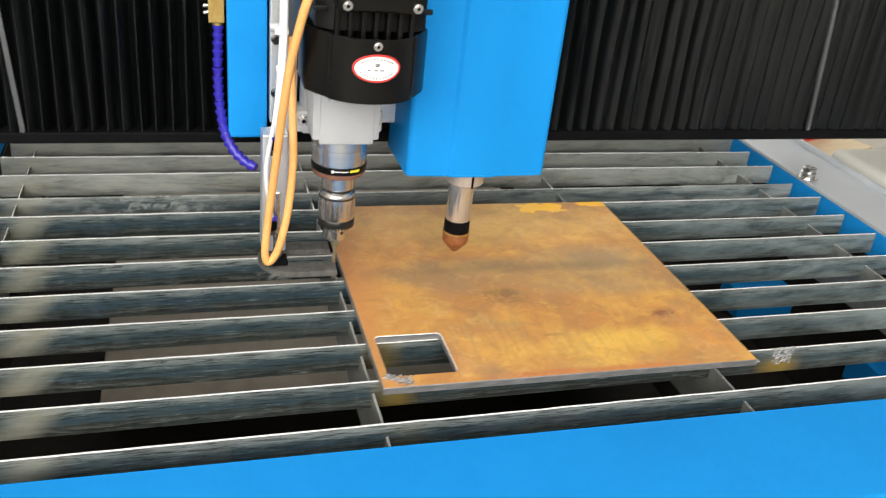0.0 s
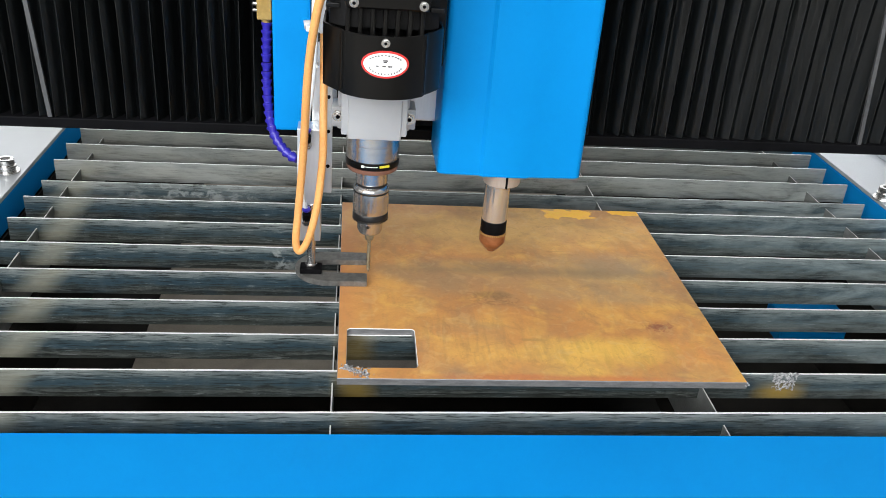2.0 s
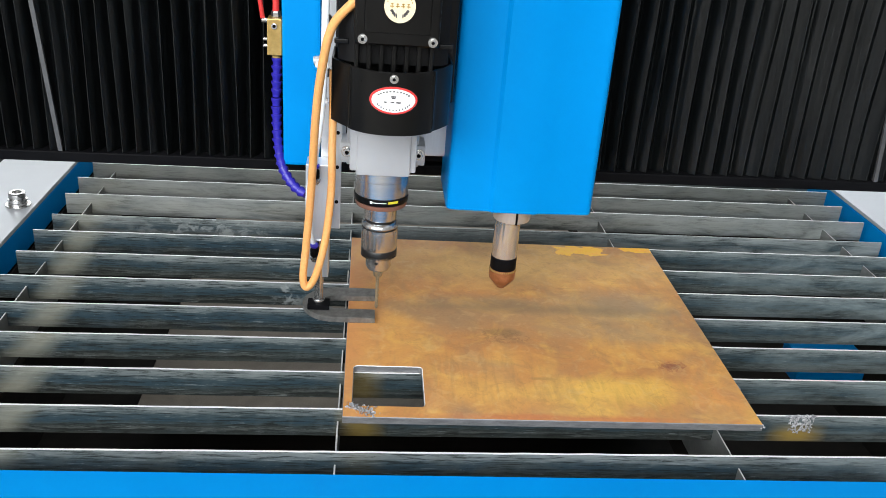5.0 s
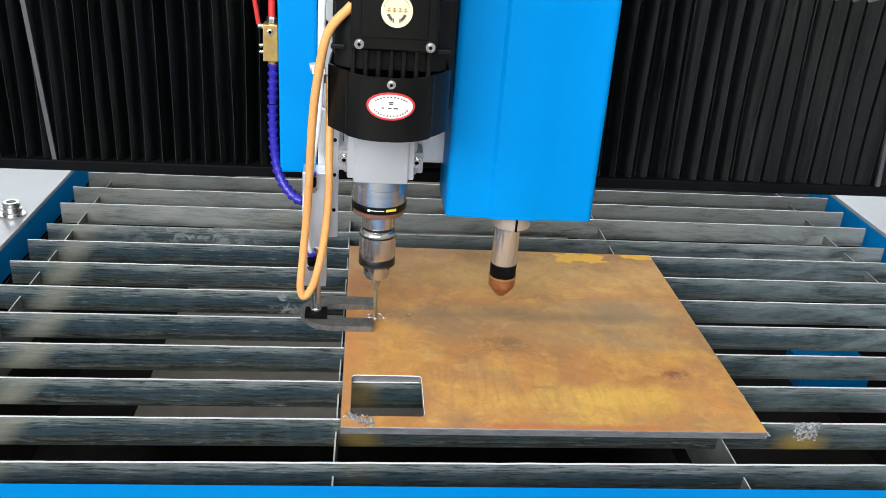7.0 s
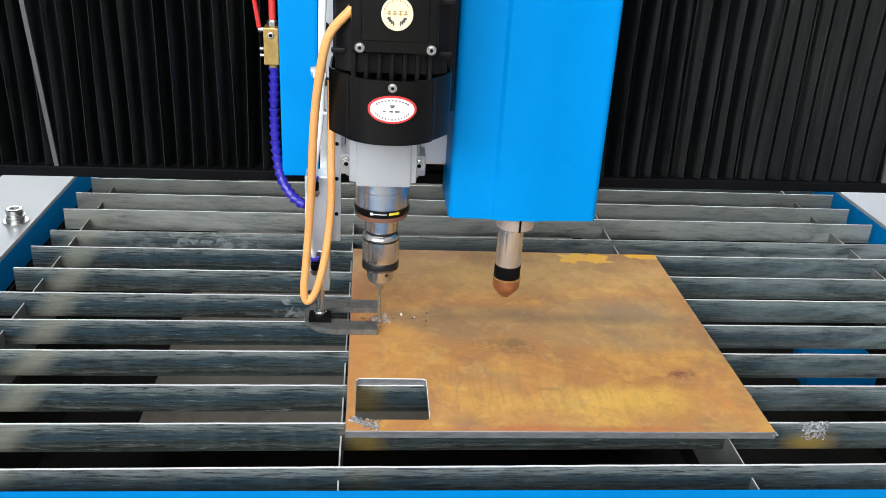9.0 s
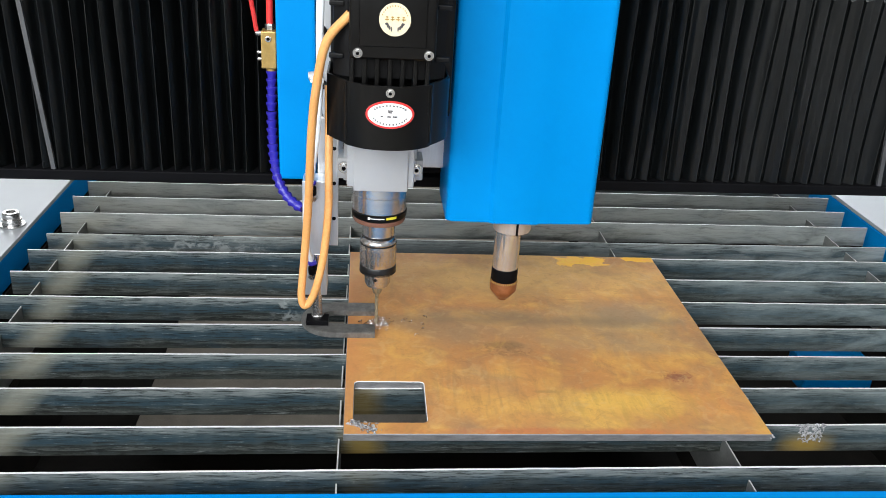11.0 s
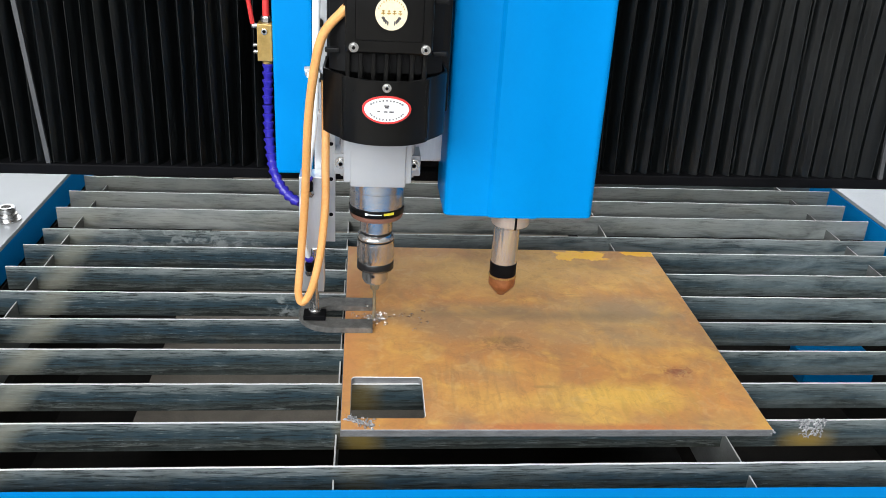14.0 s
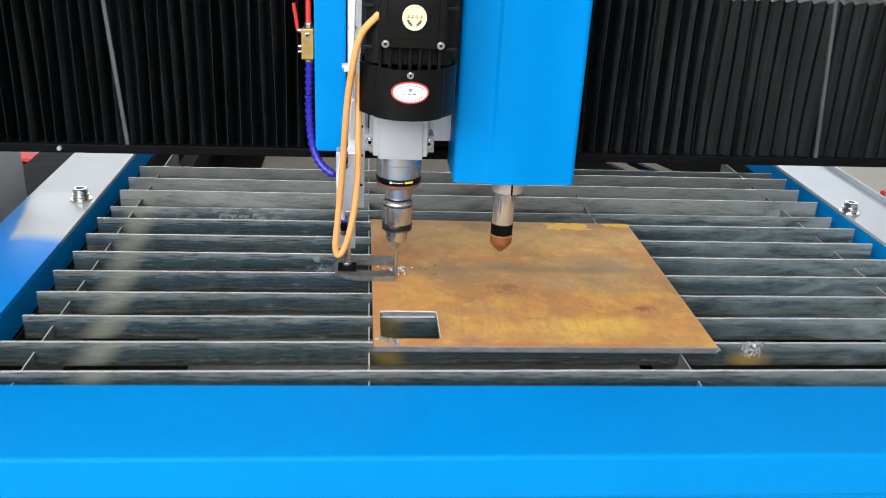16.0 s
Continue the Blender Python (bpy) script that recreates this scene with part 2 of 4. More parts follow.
    c = mix(nt, patch(0.0, 0.25, 0.022, 0.30, 0.25, 1.1, 0.55), c, (0.48, 0.20, 0.08))
    c = mix(nt, 1.0, c, (1.22, 1.20, 1.12), "MULTIPLY")
    nt.links.new(c, bsdf.inputs["Base Color"])
    nt.links.new(ramp(nt, mid, [(0.3, 0.48), (0.7, 0.72)]), bsdf.inputs["Roughness"])
    bsdf.inputs["Specular IOR Level"].default_value = 0.35
    bump(nt, bsdf, fine, 0.2)
    return m


def world_band(nt, direction, centre, half):
    """1 inside a soft band of the place where direction . position = centre."""
    geo = nt.nodes.new("ShaderNodeNewGeometry")
    dot = nt.nodes.new("ShaderNodeVectorMath")
    dot.operation = "DOT_PRODUCT"
    dot.inputs[1].default_value = direction
    nt.links.new(geo.outputs["Position"], dot.inputs[0])
    rng_ = nt.nodes.new("ShaderNodeMath")
    rng_.operation = "SUBTRACT"
    rng_.inputs[1].default_value = centre
    nt.links.new(dot.outputs["Value"], rng_.inputs[0])
    ab = nt.nodes.new("ShaderNodeMath")
    ab.operation = "ABSOLUTE"
    nt.links.new(rng_.outputs[0], ab.inputs[0])
    dv = nt.nodes.new("ShaderNodeMath")
    dv.operation = "DIVIDE"
    dv.inputs[1].default_value = half * 2
    nt.links.new(ab.outputs[0], dv.inputs[0])
    return ramp(nt, dv.outputs[0], [(0.15, 1.0), (0.75, 0.0)])


def slat_material(name, metal, clean=False):
    """Mill-scale strip: shading painted in wandering bands, rubbed streaks, heat tint, dust and a painted light streak.
    """
    m, nt, bsdf = material(name)
    info = nt.nodes.new("ShaderNodeObjectInfo")
    mul = nt.nodes.new("ShaderNodeMath")
    mul.operation = "MULTIPLY"
    mul.inputs[1].default_value = 37.0
    nt.links.new(info.outputs["Random"], mul.inputs[0])
    comb = nt.nodes.new("ShaderNodeCombineXYZ")
    for k in (0, 1):
        nt.links.new(mul.outputs[0], comb.inputs[k])

    def shifted(scale):
        add = nt.nodes.new("ShaderNodeVectorMath")
        add.operation = "ADD"
        nt.links.new(coords(nt, scale), add.inputs[0])
        nt.links.new(comb.outputs[0], add.inputs[1])
        return add.outputs[0]
    streaks = noise_tex(nt, shifted((26.0, 1.0, 420.0)), 1.0, 9, 0.76, 0.25)
    blotch = noise_tex(nt, shifted((9, 1, 22)), 1.0, 5, 0.6, 0.8)
    wander = noise_tex(nt, shifted((4, 1, 10)), 1.0, 5, 0.65, 0.3)
    fine = noise_tex(nt, shifted((90, 1, 600)), 1.0, 3, 0.6)
    # shading painted across the strip's height: pale top, dark blue middle, dark foot
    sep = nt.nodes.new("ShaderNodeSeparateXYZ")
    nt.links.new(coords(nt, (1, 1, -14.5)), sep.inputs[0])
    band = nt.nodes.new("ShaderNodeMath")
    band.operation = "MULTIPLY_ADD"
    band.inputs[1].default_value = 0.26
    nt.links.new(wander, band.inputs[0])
    shade_band = nt.nodes.new("ShaderNodeMath")
    shade_band.operation = "MULTIPLY_ADD"
    shade_band.inputs[1].default_value = 0.46
    nt.links.new(streaks, shade_band.inputs[0])
    nt.links.new(sep.outputs[2], shade_band.inputs[2])
    nt.links.new(shade_band.outputs[0], band.inputs[2])
    smear = noise_tex(nt, shifted((38, 1, 9)), 1.0, 3, 0.5, 0.8)
    if clean:
        # paler finish, raised further to paint in brightness missing under the gantry
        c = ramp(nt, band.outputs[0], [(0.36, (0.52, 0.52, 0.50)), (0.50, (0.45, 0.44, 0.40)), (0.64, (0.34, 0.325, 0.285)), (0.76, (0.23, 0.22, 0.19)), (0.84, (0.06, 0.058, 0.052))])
        c = mix(nt, ramp(nt, streaks, [(0.52, 0.0), (0.60, 0.55)]), c, (0.06, 0.058, 0.054))
        c = mix(nt, ramp(nt, blotch, [(0.44, 0.0), (0.66, 0.6)]), c, (0.10, 0.125, 0.135))
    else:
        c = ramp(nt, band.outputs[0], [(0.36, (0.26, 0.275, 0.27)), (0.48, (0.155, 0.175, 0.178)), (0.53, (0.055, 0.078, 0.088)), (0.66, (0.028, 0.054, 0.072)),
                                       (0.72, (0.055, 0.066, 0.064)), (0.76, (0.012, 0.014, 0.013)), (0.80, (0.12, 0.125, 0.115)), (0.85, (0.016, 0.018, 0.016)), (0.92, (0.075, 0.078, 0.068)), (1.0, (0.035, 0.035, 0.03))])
        c = mix(nt, ramp(nt, blotch, [(0.42, 0.0), (0.66, 0.5)]), c, ramp(nt, info.outputs["Random"], [(0.2, (0.022, 0.048, 0.072)), (0.5, (0.058, 0.074, 0.076)), (0.85, (0.11, 0.113, 0.10))]))
        c = mix(nt, ramp(nt, streaks, [(0.52, 0.0), (0.58, 0.85)]), c, (0.012, 0.014, 0.013))
        c = mix(nt, ramp(nt, streaks, [(0.36, 0.5), (0.41, 0.0)]), c, (0.36, 0.37, 0.36))
        c = mix(nt, ramp(nt, smear, [(0.50, 0.0), (0.80, 0.14)]), c, (0.20, 0.225, 0.225))
    c = mix(nt, ramp(nt, fine, [(0.62, 0.0), (0.8, 0.4)]), c, (0.05, 0.05, 0.05))
    # a beige light streak painted over the slats, ochre heat stains by cut-out and scar
    c = mix(nt, times(nt, world_band(nt, (1, 0.126, -0.9), -1.091, 0.024), ramp(nt, blotch, [(0.3, 0.62), (0.7, 0.30)])), c, (0.40, 0.37, 0.29))
    # pale rubbed marks
    chalk = ramp(nt, noise_tex(nt, shifted((55, 1, 90)), 1.0, 5, 0.6, 0.5), [(0.50, 0.0), (0.60, 0.6)])
    for cx, half, cy in ((-0.26, 0.10, 0.586), (-0.095, 0.022, 0.344)):
        spot = times(nt, world_band(nt, (1, 0, 0), cx, half), world_band(nt, (0, 1, 0), cy, 0.03))
        c = mix(nt, times(nt, spot, chalk), c, (0.42, 0.43, 0.42))
    ochre = times(nt, world_band(nt, (1, 0, 0), 0.018, 0.022), world_band(nt, (0, 1, 0), 0.05, 0.085))
    c = mix(nt, times(nt, ochre, ramp(nt, wander, [(0.3, 0.9), (0.7, 0.5)])), c, (0.23, 0.15, 0.035))
    ochre = times(nt, world_band(nt, (1, 0, 0), 0.566, 0.028), world_band(nt, (0, 0, 1), 0.770, 0.014))
    c = mix(nt, times(nt, ochre, world_band(nt, (0, 1, 0), 0.027, 0.03)), c, (0.33, 0.21, 0.05))
    c = mix(nt, 1.0, c, (1.02, 1.07, 1.07), "MULTIPLY")
    # grey dust beyond the plate; under the gantry it paints in extra brightness
    dust_and_lift = ramp(nt, noise_tex(nt, shifted((7, 1, 30)), 1.0, 6, 0.65, 0.6), [(0.40, 0.06), (0.62, 0.70)])
    c = mix(nt, times(nt, dust_and_lift, world_band(nt, (1, 0, 0), 0.90, 0.30)), c, (0.32, 0.385, 0.39))
    c = mix(nt, times(nt, dust_and_lift, world_band(nt, (0, 1, 0), 0.75, 0.16)), c, (0.56, 0.575, 0.545))
    nt.links.new(c, bsdf.inputs["Base Color"])
    nt.links.new(ramp(nt, streaks, [(0.3, 0.28), (0.7, 0.46)]), bsdf.inputs["Roughness"])
    bsdf.inputs["Metallic"].default_value = metal
    bump(nt, bsdf, fine, 0.12)
    return m


RUST = rust_material()
SLAT = slat_material("blue_grey_mill_scale_painted_shade", 0.3)
SLAT_BRIGHTENED = slat_material("pale_rolled_steel_brightened", 0.3, True)
CROSS_EDGE = worn("dull_sheared_edge", (0.52, 0.52, 0.50), (0.70, 0.70, 0.68), (0.35, 0.5), 0.2, 40, (4, 0.4, 4), 0.1)
# near-white colour that stands in for the glint on cut edges
EDGE = worn("sheared_edge_painted_glint", (0.84, 0.84, 0.83), (0.95, 0.95, 0.94), (0.3, 0.45), 0.1, 40, (0.4, 4, 4), 0.1)
CROSS = worn("dusty_grey_sheet", (0.17, 0.176, 0.17), (0.28, 0.286, 0.275), (0.4, 0.55), 0.3, 30, bumps=0.2)
PLATE_EDGE = worn("cut_grey_plate_edge", (0.20, 0.20, 0.205), (0.32, 0.32, 0.325), (0.35, 0.5), 0.5, 50, (1, 1, 4), 0.3)
RAIL = worn("galvanised_rail_plate", (0.52, 0.55, 0.59), (0.62, 0.65, 0.69), (0.28, 0.42), 0.3, 6, bumps=0.04)


def overspray_material():
    """Galvanised plate whose front end was caught by the blue paint."""
    m, nt, bsdf = material("galvanised_rail_with_blue_overspray")
    v = coords(nt)
    soft = noise_tex(nt, v, 6.0, 4, 0.5, 0.3)
    fine = noise_tex(nt, v, 400.0, 3, 0.6)
    sep = nt.nodes.new("ShaderNodeSeparateXYZ")
    nt.links.new(v, sep.inputs[0])
    edge = nt.nodes.new("ShaderNodeMath")
    edge.operation = "MULTIPLY_ADD"
    edge.inputs[1].default_value = 0.10
    nt.links.new(soft, edge.inputs[0])
    # the spray reaches further back along the outer edge
    side = nt.nodes.new("ShaderNodeMath")
    side.operation = "MULTIPLY_ADD"
    side.inputs[1].default_value, side.inputs[2].default_value = -12.0, -7.35
    nt.links.new(sep.outputs[0], side.inputs[0])
    drift = ramp(nt, side.outputs[0], [(0.30, 0.0), (0.80, 0.19)])
    back = nt.nodes.new("ShaderNodeMath")
    back.operation = "SUBTRACT"
    nt.links.new(sep.outputs[1], back.inputs[0])
    nt.links.new(drift, back.inputs[1])
    nt.links.new(back.outputs[0], edge.inputs[2])
    paint = ramp(nt, edge.outputs[0], [(0.425, 1.0), (0.47, 0.0)])
    zinc = ramp(nt, soft, [(0.3, (0.54, 0.56, 0.58)), (0.7, (0.66, 0.68, 0.69))])
    nt.links.new(mix(nt, paint, zinc, (0.0, 0.27, 0.82)), bsdf.inputs["Base Color"])
    nt.links.new(ramp(nt, soft, [(0.3, 0.30), (0.7, 0.46)]), bsdf.inputs["Roughness"])
    nt.links.new(ramp(nt, paint, [(0.0, 0.25), (1.0, 0.0)]), bsdf.inputs["Metallic"])
    bump(nt, bsdf, fine, 0.03)
    return m


RAIL_SPRAYED = overspray_material()


# ---------------------------------------------------------------- mesh helpers
def part(name, bm, mat, parent=None, label="", smooth=False):
    me = bpy.data.meshes.new(name)
    bmesh.ops.recalc_face_normals(bm, faces=bm.faces[:])
    if smooth:
        for f in bm.faces:
            f.smooth = True
        for e in bm.edges:
            if len(e.link_faces) == 2 and e.calc_face_angle(0) > 0.6:
                e.smooth = False
    bm.to_mesh(me)
    bm.free()
    for mm in mat if isinstance(mat, (list, tuple)) else [mat]:
        me.materials.append(mm)
    ob = new(name, me)
    if parent is not None:
        ob.parent = parent
    if label:
        ob["label"] = label
    return ob


def thing(name, x, y, z, label, category, group="", kind=""):
    ob = new(name)
    ob.empty_display_size = 0.05
    ob.location = (x, y, z)
    return tagged(ob, label, category, group, kind)


def box(bm, x0, x1, y0, y1, z0, z1, bevel=0.0, seg=2):
    r = bmesh.ops.create_cube(bm, size=1.0)
    vs = r["verts"]
    for v in vs:
        v.co = Vector(((x0 + x1) / 2 + v.co.x * (x1 - x0), (y0 + y1) / 2 + v.co.y * (y1 - y0), (z0 + z1) / 2 + v.co.z * (z1 - z0)))
    if bevel:
        es = list({e for v in vs for e in v.link_edges})
        bmesh.ops.bevel(bm, geom=es, offset=bevel, segments=seg, affect="EDGES", profile=0.6)
    return bm


def boxed(*a, **k):
    return box(bmesh.new(), *a, **k)


def lathe(bm, profile, n=40, cx=0.0, cy=0.0, arc=360.0):
    """Turn a profile of (radius, z) round the vertical axis at cx, cy."""
    rings = []
    for r, z in profile:
        rings.append([bm.verts.new((cx + r * math.cos(radians(arc) * i / n), cy + r * math.sin(radians(arc) * i / n), z)) for i in range(n)])
    for a, b in zip(rings, rings[1:]):
        for i in range(n):
            j = (i + 1) % n
            bm.faces.new((a[i], a[j], b[j], b[i]))
    bm.faces.new(rings[0])
    bm.faces.new(rings[-1])
    return bm


def turned(profile, n=40, cx=0.0, cy=0.0):
    return lathe(bmesh.new(), profile, n, cx, cy)


def smooth_path(points, steps=8):
    """Catmull-Rom through the points."""
    p = [Vector(q) for q in points]
    p = [2 * p[0] - p[1]] + p + [2 * p[-1] - p[-2]]
    out = []
    for i in range(1, len(p) - 2):
        a, b, c, d = p[i - 1:i + 3]
        for s in range(steps):
            t = s / steps
            out.append(0.5 * (2 * b + (c - a) * t + (2 * a - 5 * b + 4 * c - d) * t * t + (3 * b - a - 3 * c + d) * t ** 3))
    return out + [p[-2]]


def tube(bm, points, radius, n=12, steps=8):
    path = smooth_path(points, steps) if steps > 1 else [Vector(q) for q in points]
    side = None
    rings = []
    for i, q in enumerate(path):
        d = (path[min(i + 1, len(path) - 1)] - path[max(i - 1, 0)]).normalized()
        if side is None:
            side = d.orthogonal().normalized()
        side = (side - d * side.dot(d)).normalized()
        up = d.cross(side)
        rings.append([bm.verts.new(q + radius * (math.cos(2 * math.pi * k / n) * side + math.sin(2 * math.pi * k / n) * up)) for k in range(n)])
    for a, b in zip(rings, rings[1:]):
        for k in range(n):
            j = (k + 1) % n
            bm.faces.new((a[k], a[j], b[j], b[k]))
    bm.faces.new(rings[0])
    bm.faces.new(rings[-1])
    return bm


def prism(outline, z0, z1, bm=None):
    """An upright solid over a closed outline of (x, y)."""
    bm = bm or bmesh.new()
    lo = [bm.verts.new((x, y, z0)) for x, y in outline]
    hi = [bm.verts.new((x, y, z1)) for x, y in outline]
    n = len(outline)
    for i in range(n):
        j = (i + 1) % n
        bm.faces.new((lo[i], lo[j], hi[j], hi[i]))
    bm.faces.new(lo)
    bm.faces.new(hi)
    return bm


def oval(bm, cx, y, cz, rx, rz, depth=0.0006, n=40, bend=None):
    """A thin upright oval badge facing -y; bend(x) gives the surface's y."""
    front, back = [], []
    for i in range(n):
        a = 2 * math.pi * i / n
        x, z = cx + rx * math.cos(a), cz + rz * math.sin(a)
        yy = bend(x) if bend else y
        front.append(bm.verts.new((x, yy - depth, z)))
        back.append(bm.verts.new((x, yy, z)))
    for i in range(n):
        j = (i + 1) % n
        bm.faces.new((front[i], front[j], back[j], back[i]))
    h = n // 2
    for i in range(h):          # strips between the lower and upper half keep the bent face clean
        a, b, c, d = front[i], front[i + 1], front[(n - i - 1) % n], front[(n - i) % n]
        fs = [a, b, c, d]
        fs = [v for k, v in enumerate(fs) if v not in fs[:k]]
        if len(fs) >= 3:
            bm.faces.new(fs)
    return bm


def bolt(name, parent, x, y, z, r, h, axis="z", mat=None, washer=True):
    """A socket-head bolt with washer, along z or facing -y."""
    bm = turned([(r * 0.55, h * 0.45), (r * 0.55, h), (r * 0.92, h), (r, h * 0.93), (r, 0.0012), (r * 0.9, 0.0)], 24)
    if washer:
        lathe(bm, [(r * 1.55, -0.002), (r * 1.6, -0.001), (r * 1.55, 0.0014), (r * 0.9, 0.0014)], 24)
    for f in bm.faces:
        if all(math.hypot(v.co.x, v.co.y) < r * 0.6 for v in f.verts):
            f.material_index = 1
    ob = part(name, bm, [mat or STEEL, BLACK_STEEL], parent, smooth=True)
    ob.matrix_basis = pose(x, y, z) if axis == "z" else pose(x, y, z, 90, 0, 0)
    return ob


# ---------------------------------------------------------------- hall
def hall():
    part("floor", boxed(-9, 9, -5.2, 10, -0.2, 0.0), CONCRETE)
    tagged(bpy.data.objects["floor"], "pale worn concrete workshop floor", "floor", kind="structure")
    bm = bmesh.new()
    for a in ((-9.2, 9.2, 10, 10.2, -0.2, 3.8), (-9.2, 9.2, 10, 10.2, 6.0, 6.8), (-9.2, -7.5, 10, 10.2, 3.8, 6.0), (7.5, 9.2, 10, 10.2, 3.8, 6.0)):
        box(bm, *a)
    tagged(part("wall_north", bm, WALL), "off-white workshop wall with a high window band", "wall", kind="structure")
    for name, a in (("wall_east", (9, 9.2, -5.2, 10, -0.2, 6.8)), ("wall_west", (-9.2, -9, -5.2, 10, -0.2, 6.8))):
        tagged(part(name, boxed(*a), WALL), "plain off-white workshop wall", "wall", kind="structure")
    bm = bmesh.new()
    for a in ((-9.2, 9.2, -5.2, -5.0, -0.2, 2.3), (-9.2, 9.2, -5.2, -5.0, 5.7, 6.8), (-9.2, -7.0, -5.2, -5.0, 2.3, 5.7), (1.0, 9.2, -5.2, -5.0, 2.3, 5.7)):
        box(bm, *a)
    tagged(part("wall_south", bm, WALL), "off-white workshop wall with a long window band", "wall", kind="structure")
    bm = bmesh.new()
    edges = [-9.2]
    for sx in SKYLIGHTS:
        edges += [sx - 0.8, sx + 0.8]
    edges.append(9.2)
    for a, b in zip(edges[::2], edges[1::2]):
        box(bm, a, b, -5.2, 10.2, 6.5, 6.7)
    for sx in SKYLIGHTS:
        box(bm, sx - 0.8, sx + 0.8, -5.2, -4.7, 6.5, 6.7)
        box(bm, sx - 0.8, sx + 0.8, 9.7, 10.2, 6.5, 6.7)
    tagged(part("ceiling", bm, WALL), "off-white workshop roof with long skylight openings", "ceiling", kind="structure")


# ---------------------------------------------------------------- cutting table
SLAT_TOP = 0.80
RAIL_IN = (-0.550, 1.012)
RAIL_W = 0.134
BEAM_BACK, BEAM_FRONT = -0.092, -0.252


def cutting_table():
    t = thing("cutting_table", 0.23, 0.6, 0.0, "bright blue steel cutting table frame with galvanised side rails", "cutting table")
    t.location = (0, 0, 0)
    # front beam: folded channel with a rounded front edge
    prof = [(BEAM_BACK, 0.70), (BEAM_BACK, 0.797), (BEAM_BACK - 0.003, 0.800)]
    for i in range(6):
        a = radians(90 * i / 5)
        prof.append((BEAM_FRONT + 0.006 - 0.006 * math.sin(a), 0.794 + 0.006 * math.cos(a)))
    prof += [(BEAM_FRONT, 0.742), (BEAM_FRONT + 0.004, 0.738), (BEAM_FRONT + 0.02, 0.738), (BEAM_FRONT + 0.02, 0.70)]
    bm = bmesh.new()
    for x in (-0.72, 1.19):
        bm.verts.ensure_lookup_table()
        ring = [bm.verts.new((x, y, z)) for y, z in prof]
        if x < 0:
            first = ring
        bm.faces.new(ring)
    n = len(prof)
    for i in range(n):
        bm.faces.new((first[i], first[(i + 1) % n], ring[(i + 1) % n], ring[i]))
    part("front_beam", bm, BLUE, t, smooth=True)
    for side, x_in in zip((-1, 1), RAIL_IN):
        xo = x_in + side * RAIL_W
        a, b = min(x_in, xo), max(x_in, xo)
        part("side_beam", boxed(a, b, BEAM_BACK + 0.002, 2.4, 0.742, 0.792, 0.002), BLUE, t)
        part("beam_web", boxed(a + 0.01, b - 0.01, BEAM_BACK + 0.004, 2.4, 0.50, 0.742), BLACK_STEEL, t)
        part("rail_plate", boxed(a + (0.0 if side > 0 else 0.001), b - (0.0 if side < 0 else 0.001), BEAM_BACK + 0.004, 2.4, 0.7925, 0.800, 0.0012), RAIL_SPRAYED if side < 0 else RAIL, t, "galvanised grey rail plate")
        if side > 0:
            part("rail_lip", boxed(b - 0.004, b + 0.003, 0.1, 2.4, 0.8003, 0.812, 0.001), RAIL, t)
        for yb in (0.597 if side < 0 else 0.612, 1.25, 1.9):
            b_ = part("rail_bolt", turned([(0.0205, 0.0), (0.021, 0.001), (0.0205, 0.0028), (0.0158, 0.003), (0.0158, 0.0068), (0.0145, 0.0072), (0.0145, 0.0085), (0.0158, 0.009), (0.0158, 0.0125), (0.0135, 0.0130),
                                           (0.0138, 0.0135), (0.0138, 0.0225), (0.0125, 0.024), (0.0080, 0.024), (0.0076, 0.018), (0.0060, 0.0178)], 28), STEEL, t, "bright socket-head bolt with stacked washers", True)
            b_.matrix_basis = pose(x_in + side * (0.027 if side < 0 else 0.014), yb, 0.8003)
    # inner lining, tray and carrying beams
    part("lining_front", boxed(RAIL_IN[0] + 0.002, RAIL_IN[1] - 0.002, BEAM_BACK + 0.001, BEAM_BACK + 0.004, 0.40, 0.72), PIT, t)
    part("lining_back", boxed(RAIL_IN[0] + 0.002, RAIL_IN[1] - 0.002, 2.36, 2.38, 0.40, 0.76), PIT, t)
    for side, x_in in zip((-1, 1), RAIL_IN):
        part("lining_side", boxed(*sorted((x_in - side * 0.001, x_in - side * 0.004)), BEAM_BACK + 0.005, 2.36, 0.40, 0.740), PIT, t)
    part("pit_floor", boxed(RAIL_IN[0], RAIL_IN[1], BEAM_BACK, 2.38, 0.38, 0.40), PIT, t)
    part("slag_tray", boxed(-0.36, 0.62, 0.385, 1.9, 0.50, 0.51, 0.003), TAUPE, t, "dusty taupe sheet-metal slag tray")
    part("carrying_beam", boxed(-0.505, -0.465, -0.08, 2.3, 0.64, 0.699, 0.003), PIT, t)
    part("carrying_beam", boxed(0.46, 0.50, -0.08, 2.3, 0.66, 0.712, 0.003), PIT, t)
    part("cross_strut", boxed(0.745, 0.865, 0.36, 0.425, 0.63, 0.680, 0.004), BLUE, t)
    part("cross_strut", boxed(0.95, 1.0, 0.20, 0.28, 0.54, 0.60, 0.004), BLUE, t)
    part("cross_strut", boxed(0.80, 0.88, 1.32, 1.40, 0.58, 0.64, 0.004), BLUE, t)
    for x in (0.70, 0.80):
        strut = part("brace", boxed(-0.020, 0.020, -0.30, 0.30, -0.004, 0.004, 0.001), TAUPE, t, "dusty grey steel brace")
        strut.matrix_basis = pose(x + 0.15, 1.15, 0.655, 0, 0, 24)
